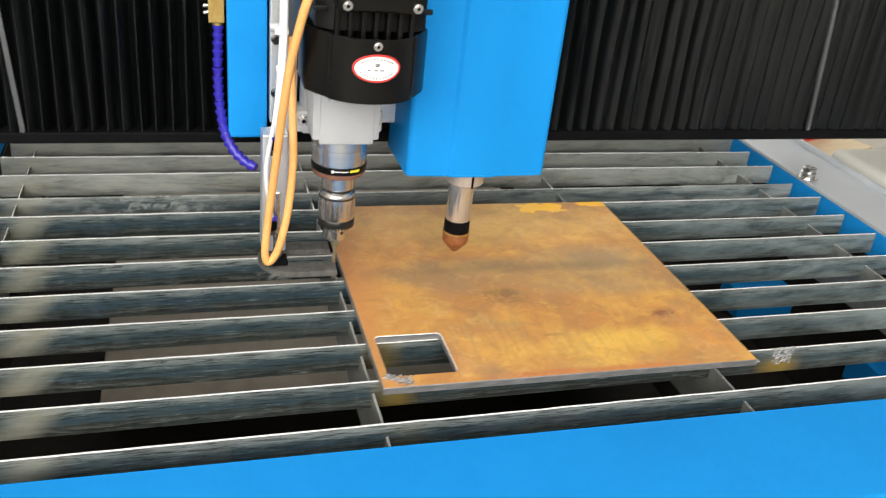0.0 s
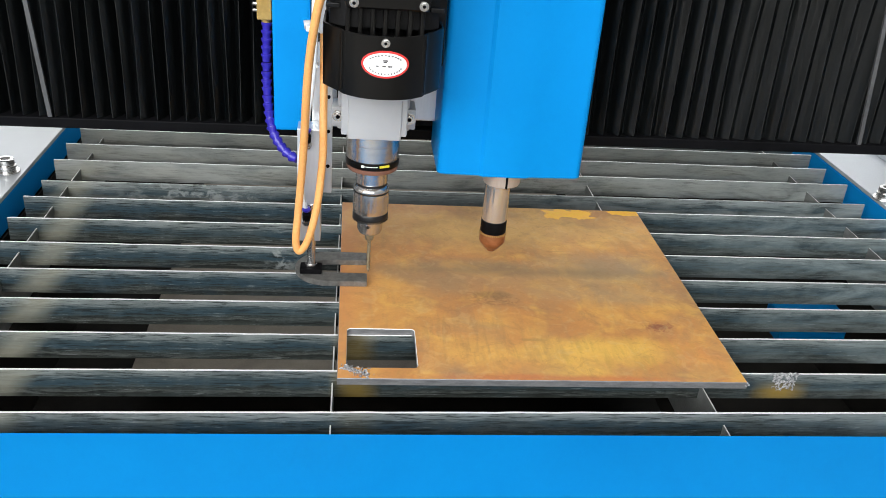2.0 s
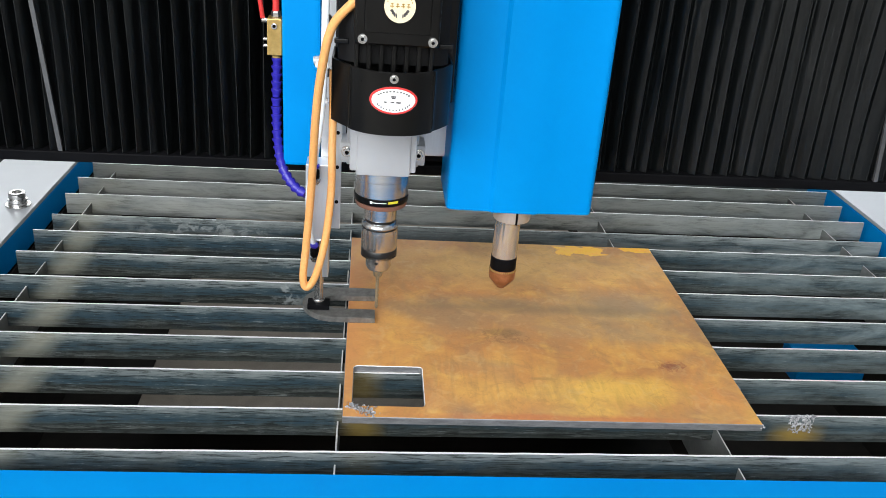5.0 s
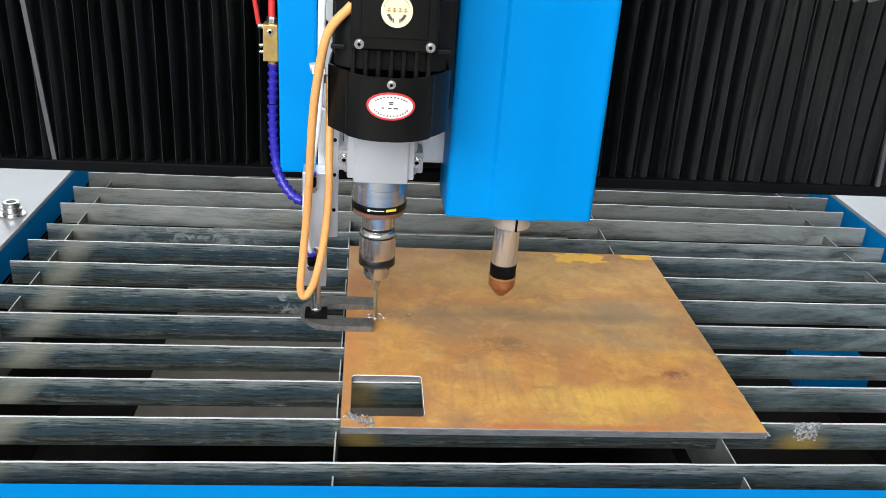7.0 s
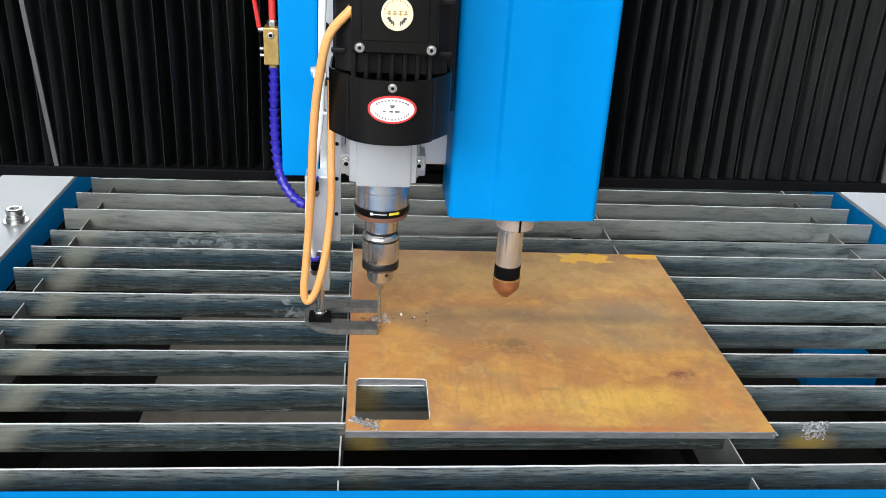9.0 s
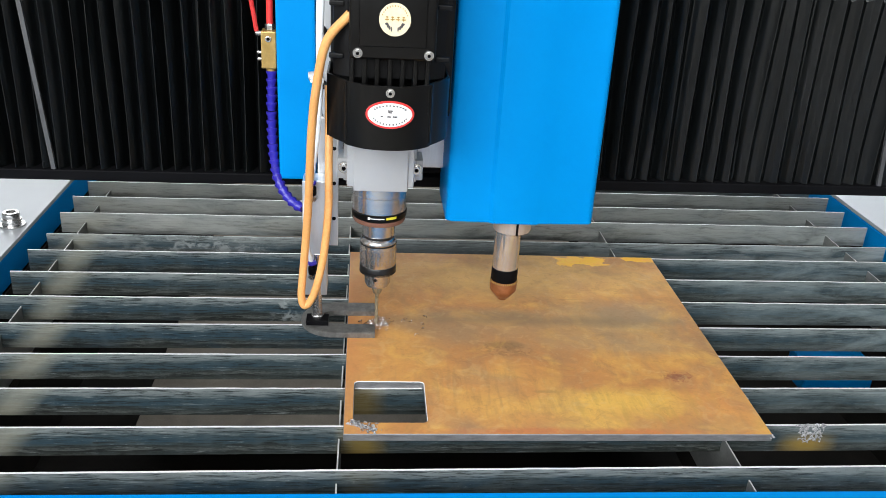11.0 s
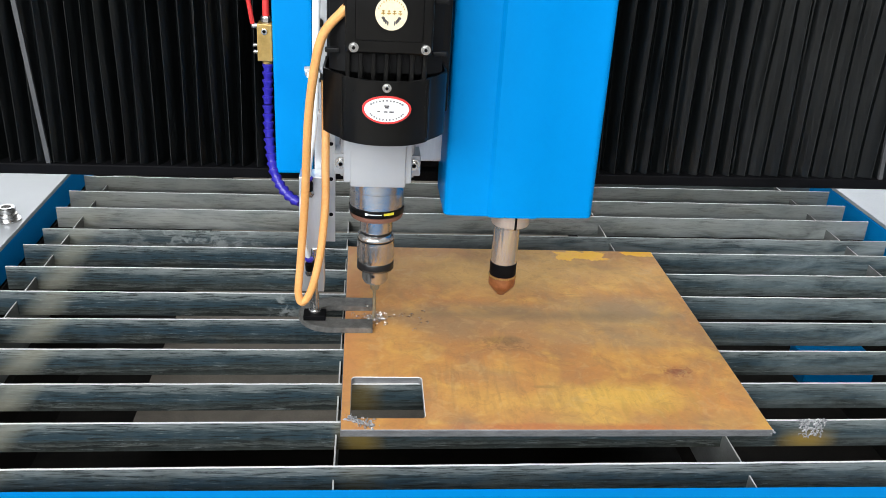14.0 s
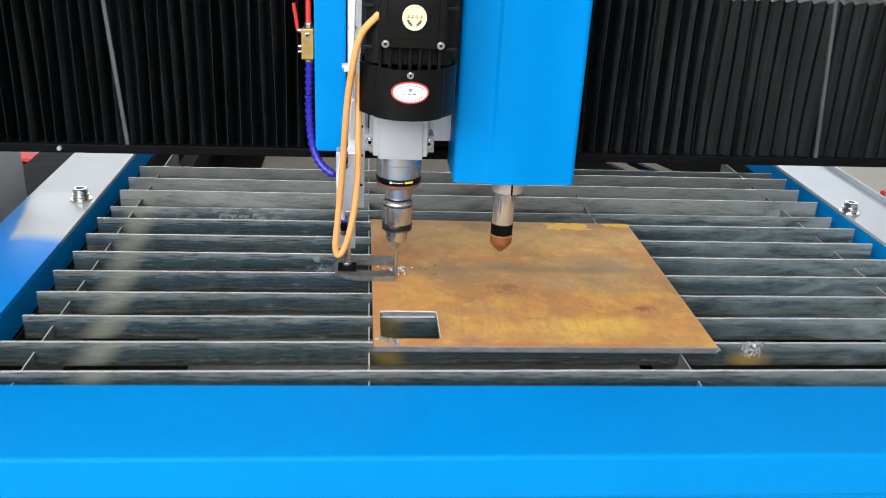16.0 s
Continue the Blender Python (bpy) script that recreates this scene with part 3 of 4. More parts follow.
    for x in (-0.6, 1.05):
        for y in (-0.16, 2.2):
            part("leg", boxed(x - 0.05, x + 0.05, y - 0.05, y + 0.05, 0.0, 0.70, 0.004), BLUE, t)
    # thin cross plates that cross the slats
    for x in (-0.476, -0.0085, 0.458, 0.905):
        bm = boxed(x - 0.0009, x + 0.0009, BEAM_BACK + 0.006, 1.03, 0.70, 0.783)
        for f in bm.faces:
            if f.calc_center_median().z > 0.78:
                f.material_index = 1
        part("cross_plate", bm, [CROSS, CROSS_EDGE], t, "thin grey steel cross plate")
    return t


PITCH, SLAT_Y0 = 0.0803, -0.0535


def slats():
    rng = random.Random(4)
    for k in range(0, 13):
        y = SLAT_Y0 + k * PITCH
        low = {8: 0.0065, 12: 0.012}.get(k, 0.0)
        # the last slat is cut to the length that shows in view
        x0 = (0.22 if k == 12 else -0.521) + rng.uniform(-0.005, 0.005)
        x1 = 0.986 + rng.uniform(-0.006, 0.006)
        bm = bmesh.new()
        nseg = 60
        cols = []
        ph = rng.uniform(0, 6)
        for i in range(nseg + 1):
            x = x0 + (x1 - x0) * i / nseg
            wob = 0.0005 * math.sin(x * 3 + ph) + 0.0001 * math.sin(x * 17 + ph)
            nick = 0.0006 * noise.noise(Vector((x * 40, y * 30, 0)))
            cols.append([bm.verts.new((x, wob + dy, z)) for dy, z in ((-0.0015, -0.038), (-0.0015, nick - 0.0003), (0.0015, nick - 0.0003), (0.0015, -0.038))])
        for a, b in zip(cols, cols[1:]):
            for q in range(4):
                f = bm.faces.new((a[q], a[(q + 1) % 4], b[(q + 1) % 4], b[q]))
                # glint colour on every top face but those of two dull slats
                f.material_index = 1 if q == 1 and k not in (8, 12) else 0
        bm.faces.new(cols[0])
        bm.faces.new(cols[-1])
        s = part("support_slat", bm, [SLAT_BRIGHTENED if 8 < k < 12 else SLAT, EDGE])
        s.matrix_basis = pose(0, y - 0.0031, SLAT_TOP - low, 0, 0, 0.6)
        label = "blue-grey mill-scale steel slat with a bright top edge"
        if k > 8:
            label = "pale grey steel slat under the gantry, with brightness painted in"
        if k == 12:
            label = "dim steel slat behind the gantry, shortened to fit the camera's view"
        if k == 8:
            label = "lower blue-grey steel slat with pale rubbed marks"
        if k == 1:
            label = "steel slat scarred by a torch cut beside the plate"
            scar(s)
        tagged(s, label, "support slat", "slats across the cutting table")


def blob(bm, x, y, z, r, rng, squash=1.0):
    m = Matrix.Translation((x, y, z)) @ Euler((rng.uniform(0, 3), rng.uniform(0, 3), rng.uniform(0, 3))).to_matrix().to_4x4() @ Matrix.Diagonal((r, r * rng.uniform(0.5, 1), r * squash * rng.uniform(0.5, 1.0), 1))
    bmesh.ops.create_icosphere(bm, subdivisions=1, radius=1.0, matrix=m)


def scar(slat):
    rng = random.Random(8)
    bm = bmesh.new()
    for i in range(46):
        x, z = 0.566 + rng.uniform(-0.017, 0.017), 0.0015 - rng.random() ** 1.5 * 0.022
        pts = [(x, -0.0022, z)]
        for k in range(4):
            pts.append((pts[-1][0] + rng.uniform(-0.003, 0.003), -0.0022 - rng.random() * 0.0008, pts[-1][2] - rng.uniform(-0.001, 0.003)))
        tube(bm, pts, rng.uniform(0.0005, 0.0011), 5, 2)
    for i in range(40):
        blob(bm, 0.566 + rng.gauss(0, 0.010), -0.0015, 0.0012 - abs(rng.gauss(0, 0.003)), rng.uniform(0.0010, 0.0024), rng)
    part("cut_scar", bm, SLAG, slat, "bright melted cut marks")


# ---------------------------------------------------------------- rusty plate
PLATE_T = 0.009


def round_rect(x0, x1, y0, y1, r, n=4):
    pts = []
    for cx, cy, a0 in ((x1 - r, y1 - r, 0), (x0 + r, y1 - r, 90), (x0 + r, y0 + r, 180), (x1 - r, y0 + r, 270)):
        for i in range(n + 1):
            a = radians(a0 + 90 * i / n)
            pts.append((cx + r * math.cos(a), cy + r * math.sin(a)))
    return pts


def rusty_plate():
    bm = bmesh.new()
    outer = [(-0.003, -0.004), (0.502, -0.004), (0.502, 0.496), (-0.006, 0.496)]
    hole = round_rect(0.008, 0.094, 0.019, 0.105, 0.005)
    top, bot = PLATE_T, 0.0

    def ring(pts, z):
        vs = [bm.verts.new((x, y, z)) for x, y in pts]
        es = [bm.edges.new((vs[i], vs[(i + 1) % len(vs)])) for i in range(len(vs))]
        return vs, es
    rings = {}
    for z in (bot, top):
        o, oe = ring(outer, z)
        h, he = ring(hole, z)
        bmesh.ops.triangle_fill(bm, edges=oe + he, use_beauty=True)
        rings[z] = (o, h)
    for f in bm.faces:
        f.material_index = 0
    for k in (0, 1):
        a, b = rings[bot][k], rings[top][k]
        for i in range(len(a)):
            j = (i + 1) % len(a)
            f = bm.faces.new((a[i], a[j], b[j], b[i]))
            f.material_index = 1
    es = [e for e in bm.edges if all(abs(v.co.z - top) < 1e-6 for v in e.verts) and {f.material_index for f in e.link_faces} == {0, 1}]
    bmesh.ops.bevel(bm, geom=es, offset=0.0007, segments=1, affect="EDGES", material=2)
    # the painted glint stays only on the hole's right and back rims
    for f in bm.faces:
        m = f.calc_center_median()
        if f.material_index == 2 and not (0.004 < m.x < 0.098 and 0.015 < m.y < 0.109):
            f.material_index = 1
        elif f.material_index == 2 and m.x < 0.080 and m.y < 0.098:
            f.material_index = 1
    p = part("steel_plate", bm, [RUST, PLATE_EDGE, EDGE])
    p.location = (0, 0, SLAT_TOP)
    tagged(p, "square rusty orange-brown steel plate with a square cut-out", "steel plate")
    rng = random.Random(3)
    bm = bmesh.new()
    for i in range(130):
        t = rng.random()
        blob(bm, 0.004 + 0.030 * t + rng.gauss(0, 0.003), 0.017 - 0.014 * t + rng.gauss(0, 0.004), PLATE_T + 0.0002, rng.uniform(0.0008, 0.0038), rng, 0.14)
    part("slag_smear", bm, SLAG, p, "bright grey slag smear at the cut-out corner")
    for yc, n in ((-0.003, 12), (0.072, 12)):
        bm = bmesh.new()
        for i in range(n):
            blob(bm, 0.502 + rng.gauss(0, 0.0006), yc + rng.gauss(0, 0.0012 if yc < 0 else 0.006), PLATE_T - rng.random() * 0.006, rng.uniform(0.0007, 0.0019), rng)
        part("edge_burr", bm, SLAG, p)


# ---------------------------------------------------------------- gantry
BEL_Y, BEL_BOT, BEL_TOP = 0.380, 0.984, 1.258


def bellows(parent, x0, x1, seams, seed, pitch, depth):
    """Pleated cover: front face of folds and a folded top that runs back over the beam."""
    rng = random.Random(seed)
    n = int(round(abs(x1 - x0) / pitch))
    bm = bmesh.new()
    rows, ridge = [], []
    # one fold: narrow crest, rounded flank, narrow groove
    fold = ((0.0, 0.0), (0.08, 0.0020), (0.20, 0.0085), (0.30, 0.0150), (0.38, 0.0165), (0.46, 0.0150), (0.56, 0.0085), (0.72, 0.0040), (0.90, 0.0016))
    width = (x1 - x0) / n

    def shade_depth(d):
        """Right bellows: folds deepened near the carriage, putting the cover's shade into their shape."""
        return 1.6 - 1.1 * min(1.0, d / 0.55) if width > 0 else 1.0

    for i in range(n):
        jit, lean, deep = rng.uniform(-0.002, 0.002), rng.uniform(-0.002, 0.002), depth * rng.uniform(0.55, 1.3) * shade_depth(i * abs(width))
        for j, (u, d) in enumerate(fold):
            base = x0 + (i + u) * width
            col = []
            for k in range(11):
                f = k / 10
                z = BEL_BOT + (BEL_TOP - BEL_BOT) * f
                sway = jit * (1 - u) + lean * f * (1 - u) + 0.0012 * math.sin(3.0 * f + i * 1.7)
                y = BEL_Y + d * deep + 0.0012 * math.sin(5 * f + i * 0.9 + u) + 0.002 * math.sin(math.pi * f)
                col.append(bm.verts.new((base + sway, y, z - (d * 0.35 if k == 10 else 0.0))))
            for k in range(1, 5):
                col.append(bm.verts.new((base + jit * (1 - u) + lean * (1 - u), BEL_Y + d * deep + 0.075 * k, BEL_TOP - d * 0.8 + 0.004 * k)))
            rows.append(col)
            if j == 0:
                ridge.append([v.co + Vector((0, -0.0004 if k < 11 else 0, 0.0005 if k >= 10 else 0)) for k, v in enumerate(col)])
    for a, b in zip(rows, rows[1:]):
        for k in range(len(a) - 1):
            bm.faces.new((a[k], b[k], b[k + 1], a[k + 1]))
    bmesh.ops.solidify(bm, geom=bm.faces[:], thickness=0.0012)
    ob = part("bellows_cover", bm, BLACK_FABRIC, parent, "black pleated fabric bellows cover", True)
    for row in ridge:
        part("fold_edge", tube(bmesh.new(), row, 0.00045, 5, 1), PIPING, ob)
    for xb, xt in seams:
        bm = bmesh.new()
        w = 0.0030
        lo = [(xb - w, BEL_Y - 0.0035), (xb + w, BEL_Y - 0.0035), (xb + w, BEL_Y + 0.001), (xb - w, BEL_Y + 0.001)]
        dx = xt - xb
        a = [bm.verts.new((x, y, BEL_BOT)) for x, y in lo]
        b = [bm.verts.new((x + dx, y, BEL_TOP + 0.001)) for x, y in lo]
        for i in range(4):
            bm.faces.new((a[i], a[(i + 1) % 4], b[(i + 1) % 4], b[i]))
        bm.faces.new(a)
        bm.faces.new(b)
        part("seam_strip", bm, GREY_TAPE, ob, "grey seam strip")


def gantry():
    g = thing("gantry", 0, 0, 0, "black bellows-covered gantry bridge spanning the cutting table", "gantry")
    g.matrix_basis = pose(0.0075, 0, 0, 0, -0.42, 0)
    part("bridge_beam", boxed(-1.15, 1.60, 0.44, 0.68, 0.99, 1.235, 0.004), BLACK_STEEL, g)
    part("bottom_bar", boxed(-1.15, 1.60, BEL_Y - 0.004, 0.70, 0.968, 0.9835, 0.002), BLACK_STEEL, g, "black steel bar under the bellows")
    # unequal fold depths make the left side darker and the right brighter
    bellows(g, -0.010, -1.10, ((-0.419, -0.438), (-0.93, -0.94)), 5, 0.0200, 1.5)
    bellows(g, 0.235, 1.55, ((0.794, 0.772), (1.22, 1.21)), 6, 0.0246, 0.72)
    part("end_post", boxed(1.46, 1.58, 0.42, 0.72, -0.009, 0.9675, 0.005), BLACK_STEEL, g)
    part("shoulder_screw", turned([(0.004, 0.0), (0.004, 0.006), (0.003, 0.007)], 16), ALU, g).matrix_basis = pose(-0.53, BEL_Y - 0.004, 0.977, 90, 0, 0)
    return g


CARRIAGE_HOME = pose(0.0075, 0, 0, 0, -0.42, 0)


def carriage():
    """The carriage that carries drill and torch along the bridge."""
    c = thing("tool_carriage", 0, 0, 0, "blue and grey tool carriage running along the black gantry", "carriage")
    c.matrix_basis = CARRIAGE_HOME
    part("carriage_plate", boxed(-0.02, 0.34, 0.345, 0.362, 1.00, 1.42, 0.003), BLACK_STEEL, c)
    bm = bmesh.new()
    box(bm, -0.101, -0.0505, 0.326, 0.344, 0.994, 1.45, 0.004)
    part("carriage_flank", bm, BLUE, c, "bright blue carriage side cover")
    part("slide_plate", boxed(-0.048, 0.130, 0.318, 0.340, 1.018, 1.44, 0.002), ALU, c, "grey steel slide plate")
    for z in (1.06, 1.13, 1.20, 1.27):
        part("slide_screw", turned([(0.006, 0.0), (0.006, 0.004), (0.004, 0.005)], 16), DARK_STEEL, c).matrix_basis = pose(-0.041, 0.318, z, 90, 0, 0)
    return c


# ---------------------------------------------------------------- torch unit
def torch_unit():
    t = thing("plasma_torch_unit", 0, 0, 0, "bright blue sheet-metal torch lifter cover with a chrome plasma torch", "plasma torch")
    # folded cover, open below: front with two shallow folds, rounded corners, sides back to the carriage
    outline = [(0.122, 0.345), (0.122, 0.240)]
    for i in range(1, 5):
        a = radians(90 * i / 5)
        outline.append((0.122 + 0.009 * (1 - math.cos(a)), 0.240 - 0.009 * math.sin(a)))
    outline += [(0.133, 0.231), (0.178, 0.2295), (0.183, 0.2255), (0.240, 0.2245), (0.246, 0.2280), (0.308, 0.230)]
    for i in range(1, 5):
        a = radians(90 * i / 5)
        outline.append((0.308 + 0.010 * math.sin(a), 0.240 - 0.010 * math.cos(a)))
    outline += [(0.3185, 0.241), (0.3185, 0.345)]
    bm = bmesh.new()
    zs = [0.976, 0.9775, 1.05, 1.15, 1.25, 1.45]
    cols = [[bm.verts.new((x, y, z)) for z in zs] for x, y in outline]
    inner = [[bm.verts.new((x + 0.0016 * max(-1, min(1, (0.22 - x) / 0.09)), min(y + 0.0016, 0.345), z)) for z in zs] for x, y in outline]
    for a, b, c, d in zip(cols, cols[1:], inner, inner[1:]):
        for k in range(len(zs) - 1):
            bm.faces.new((a[k], b[k], b[k + 1], a[k + 1]))
            bm.faces.new((c[k + 1], d[k + 1], d[k], c[k]))
        bm.faces.new((a[0], c[0], d[0], b[0]))
        bm.faces.new((a[-1], b[-1], d[-1], c[-1]))
    for a, c in ((cols[0], inner[0]), (inner[-1], cols[-1])):
        for k in range(len(zs) - 1):
            bm.faces.new((a[k], a[k + 1], c[k + 1], c[k]))
    part("torch_cover", bm, BLUE, t, smooth=True)
    part("cover_roof", boxed(0.124, 0.3165, 0.233, 0.345, 1.449, 1.4505), BLUE, t)
    cx, cy = 0.2115, 0.262
    part("torch_barrel", turned([(0.0175, 0.897), (0.0178, 0.8985), (0.0178, 1.06)], 40, cx, cy), CHROME, t, "polished chrome torch barrel", True)
    part("torch_band", turned([(0.0176, 0.8785), (0.0182, 0.8795), (0.0182, 0.8968), (0.0177, 0.8975)], 40, cx, cy), BLACK_STEEL, t, "black insulating band", True)
    cup = part("shield_cup", turned([(0.0045, 0.8465), (0.0058, 0.8475), (0.0060, 0.8500), (0.0095, 0.8515), (0.0178, 0.8620), (0.0186, 0.8640), (0.0186, 0.8755), (0.0178, 0.8784)], 40, cx, cy), COPPER, t, "heat-stained copper shield cup", True)
    bm = bmesh.new()
    for i in range(40):
        a = 2 * math.pi * i / 40
        x, y = cx + 0.0186 * math.cos(a), cy + 0.0186 * math.sin(a)
        box(bm, x - 0.0008, x + 0.0008, y - 0.0008, y + 0.0008, 0.8762, 0.8780)
    part("knurled_rim", bm, BRASS, cup, "pale knurled rim")
    clamp = part("torch_clamp", turned([(0.0182, 0.9530), (0.025, 0.9530), (0.026, 0.955), (0.026, 0.996), (0.0182, 0.996)], 40, cx + 0.005, cy + 0.004), ALU, t, "aluminium torch clamp", True)
    bm = boxed(cx + 0.0065, cx + 0.0095, cy - 0.0225, cy - 0.019, 0.9525, 0.985)
    part("clamp_slit", bm, BLACK_STEEL, clamp)
    part("clamp_bracket", boxed(cx - 0.004, cx + 0.052, cy + 0.018, 0.345, 0.972, 0.992, 0.002), ALU, t)
    part("clamp_screw", turned([(0.0045, 0), (0.0045, 0.006), (0.003, 0.007)], 16), STEEL, t).matrix_basis = pose(cx + 0.040, cy + 0.018, 0.981, 90, 0, 0)
    plate = part("name_plate", boxed(0.212, 0.246, 0.2238, 0.2252, 1.272, 1.290), INK, t, "small dark name plate")
    return t


# ---------------------------------------------------------------- drill head
AX, AY = 0.0355, 0.252
# the motor, forward of the spindle on the front of the gear block,
# placed by scaling about the camera eye, to fit the view
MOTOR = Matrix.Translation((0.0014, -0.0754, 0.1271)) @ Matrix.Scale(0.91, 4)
MX = 0.0420


def shroud_front(x):
    """The fan shroud's surface at x: a rounded front between two upright ribs."""
    u = abs(x - MX)
    return 0.176 + 0.0 if u < 0.001 else 0.176 + (u / 0.075) ** 2.4 * 0.055


def drill_head():
    d = thing("drill_head", 0, 0, 0, "black motor drilling spindle with silver gear block and bright chuck", "drill")
    # motor body with fins
    body = [(MX + 0.067 * math.cos(a) * min(1.25, 1 / max(abs(math.cos(a)), abs(math.sin(a)))) , 0.262 + 0.06 * math.sin(a) * min(1.2, 1 / max(abs(math.cos(a)), abs(math.sin(a))))) for a in [2 * math.pi * i / 48 for i in range(48)]]
    motor = part("motor_body", prism(body, 1.1715, 1.42), MOTOR_CAST, d, "black cast motor body", True)
    for i in range(-3, 4):
        x = MX + i * 0.0148
        part("cooling_fin", boxed(x - 0.0026, x + 0.0026, 0.186 + 0.0008 * i * i, 0.215, 1.13, 1.1985, 0.0012), MOTOR_BLACK, motor)
    for s in (-1, 1):
        for z in (1.192, 1.252):
            a, b = sorted((MX + s * 0.054, MX + s * 0.071))
            part("body_lug", boxed(a, b, 0.205, 0.212, z, z + 0.006, 0.0015), MOTOR_CAST, motor)
    tb = part("terminal_box", boxed(MX - 0.0475, MX + 0.0515, 0.172, 0.21, 1.199, 1.305, 0.006, 3), MOTOR_BLACK, d, "glossy black terminal box", True)
    part("box_lid", boxed(MX - 0.036, MX + 0.040, 0.1695, 0.1725, 1.2145, 1.30, 0.002), MOTOR_BLACK, tb, "", True)
    for x in (MX - 0.0375, MX + 0.0435):
        bolt("lid_screw", tb, x, 0.1715, 1.2065, 0.0036, 0.004, "y")
    disc = part("round_sticker", oval(bmesh.new(), MX + 0.0035, 0.1690, 1.2455, 0.0178, 0.0184), CREAM, tb, "cream and gold round sticker")
    bm = bmesh.new()
    for i in range(4):
        x = MX + 0.0035 - 0.0112 + i * 0.0062
        box(bm, x, x + 0.0045, 0.1680, 0.1686, 1.2450, 1.2462)
        box(bm, x + 0.0008, x + 0.0037, 0.1680, 0.1686, 1.2476, 1.2488)
        box(bm, x + 0.0018, x + 0.0027, 0.1680, 0.1686, 1.2438, 1.2490)
    part("print_bar", bm, GOLD_INK, disc)
    bm = bmesh.new()
    for i in range(13):
        a = radians(20 + 140 * i / 12)
        x, z = MX + 0.0035 + 0.0148 * math.cos(a), 1.2455 + 0.0150 * math.sin(a)
        box(bm, x - 0.0005, x + 0.0005, 0.1680, 0.1686, z - 0.0009, z + 0.0009)
    part("print_ring", bm, GOLD_INK, disc)
    bm = bmesh.new()
    for s in (-1, 1):
        for i in range(4):
            a = radians(-90 + s * (22 + 14 * i))
            c = (MX + 0.0035 + 0.010 * math.cos(a), 1.2455 + 0.0112 * math.sin(a))
            oval(bm, c[0], 0.1686, c[1], 0.0008 + 0.0012 * i / 3, 0.0028 - 0.0004 * i, n=10)
    part("leaf_print", bm, INK, disc)
    # fan shroud
    xs = [MX - 0.0745 + 0.149 * i / 48 for i in range(49)]
    outline = [(MX - 0.0745, 0.300)] + [(x, shroud_front(x) + (0.0045 if abs(x - MX) > 0.0505 else 0.0)) for x in xs] + [(MX + 0.0745, 0.300)]
    bm = bmesh.new()
    zs = (1.0905, 1.1680)
    shell = [[bm.verts.new((x, y, z)) for z in zs] + [bm.verts.new((MX + (x - MX) * 0.965, y + 0.0025, z)) for z in zs[::-1]] for x, y in outline]
    for a, b in zip(shell, shell[1:]):
        for k in range(4):
            bm.faces.new((a[k], b[k], b[(k + 1) % 4], a[(k + 1) % 4]))
    bm.faces.new(shell[0])
    bm.faces.new(shell[-1])
    bmesh.ops.bevel(bm, geom=[e for e in bm.edges if all(abs(v.co.z - 1.1680) < 1e-6 for v in e.verts) and abs(e.verts[0].co.x - e.verts[1].co.x) > 0.001], offset=0.0008, segments=1, affect="EDGES")
    shroud = part("fan_shroud", bm, MOTOR_BLACK, d, "glossy black curved fan shroud", True)
    floor_ = part("shroud_floor", prism([(x, y + 0.003) for x, y in outline], 1.092, 1.094), MOTOR_BLACK, d)
    for side in (-1, 1):
        x = MX + side * 0.0505
        part("shroud_rib", tube(bmesh.new(), [(x, shroud_front(x) + 0.001, 1.0955), (x, shroud_front(x) + 0.001, 1.13), (x, shroud_front(x) + 0.001, 1.167)], 0.0017, 8, 2), MOTOR_BLACK, shroud, "", True)
    bolt("shroud_screw", shroud, MX + 0.001, 0.1755, 1.1605, 0.0034, 0.004, "y", STEEL)
    off = lambda dd: (lambda x: shroud_front(x) - dd)
    badge = part("oval_badge", oval(bmesh.new(), MX + 0.0015, 0, 1.1345, 0.0288, 0.0168, bend=off(0.0002)), RED, d, "white oval badge with a red rim", True)
    face = part("badge_face", oval(bmesh.new(), MX + 0.0015, 0, 1.1345, 0.0262, 0.0143, bend=off(0.0009)), WHITE, badge)
    bm = bmesh.new()
    for i in range(11):
        a = radians(35 + 110 * i / 10)
        x, z = MX + 0.0015 + 0.022 * math.cos(a), 1.1345 + 0.0112 * math.sin(a)
        y = shroud_front(x) - 0.0016
        box(bm, x - 0.0011, x + 0.0011, y - 0.0003, y + 0.0008, z - 0.0007, z + 0.0007)
    for x0, x1, z in ((-0.003, 0.003, 1.1395), (-0.0022, 0.0022, 1.1375), (-0.011, -0.0055, 1.1325), (-0.0035, 0.001, 1.1325), (0.003, 0.0085, 1.1325)):
        y = shroud_front(MX + x0) - 0.0016
        box(bm, MX + 0.0015 + x0, MX + 0.0015 + x1, y - 0.0003, y + 0.0008, z - 0.0008, z + 0.0008)
    for i in range(13):
        a = radians(205 + 130 * i / 12)
        x, z = MX + 0.0015 + 0.021 * math.cos(a), 1.1345 + 0.0116 * math.sin(a)
        y = shroud_front(x) - 0.0016
        box(bm, x - 0.0007, x + 0.0007, y - 0.0003, y + 0.0008, z - 0.0009, z + 0.0009)
    part("print_bar", bm, INK, badge)
    # shrinks the motor parts along the camera's sight lines
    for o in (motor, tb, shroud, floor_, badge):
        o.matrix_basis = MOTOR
    # added black box, sized to hide the bright slide plate behind the motor
    part("motor_gap_filler", boxed(-0.027, 0.116, 0.196, 0.3165, 1.128, 1.40, 0.004), MOTOR_CAST, d)
    # gear block with ears
    bm = bmesh.new()
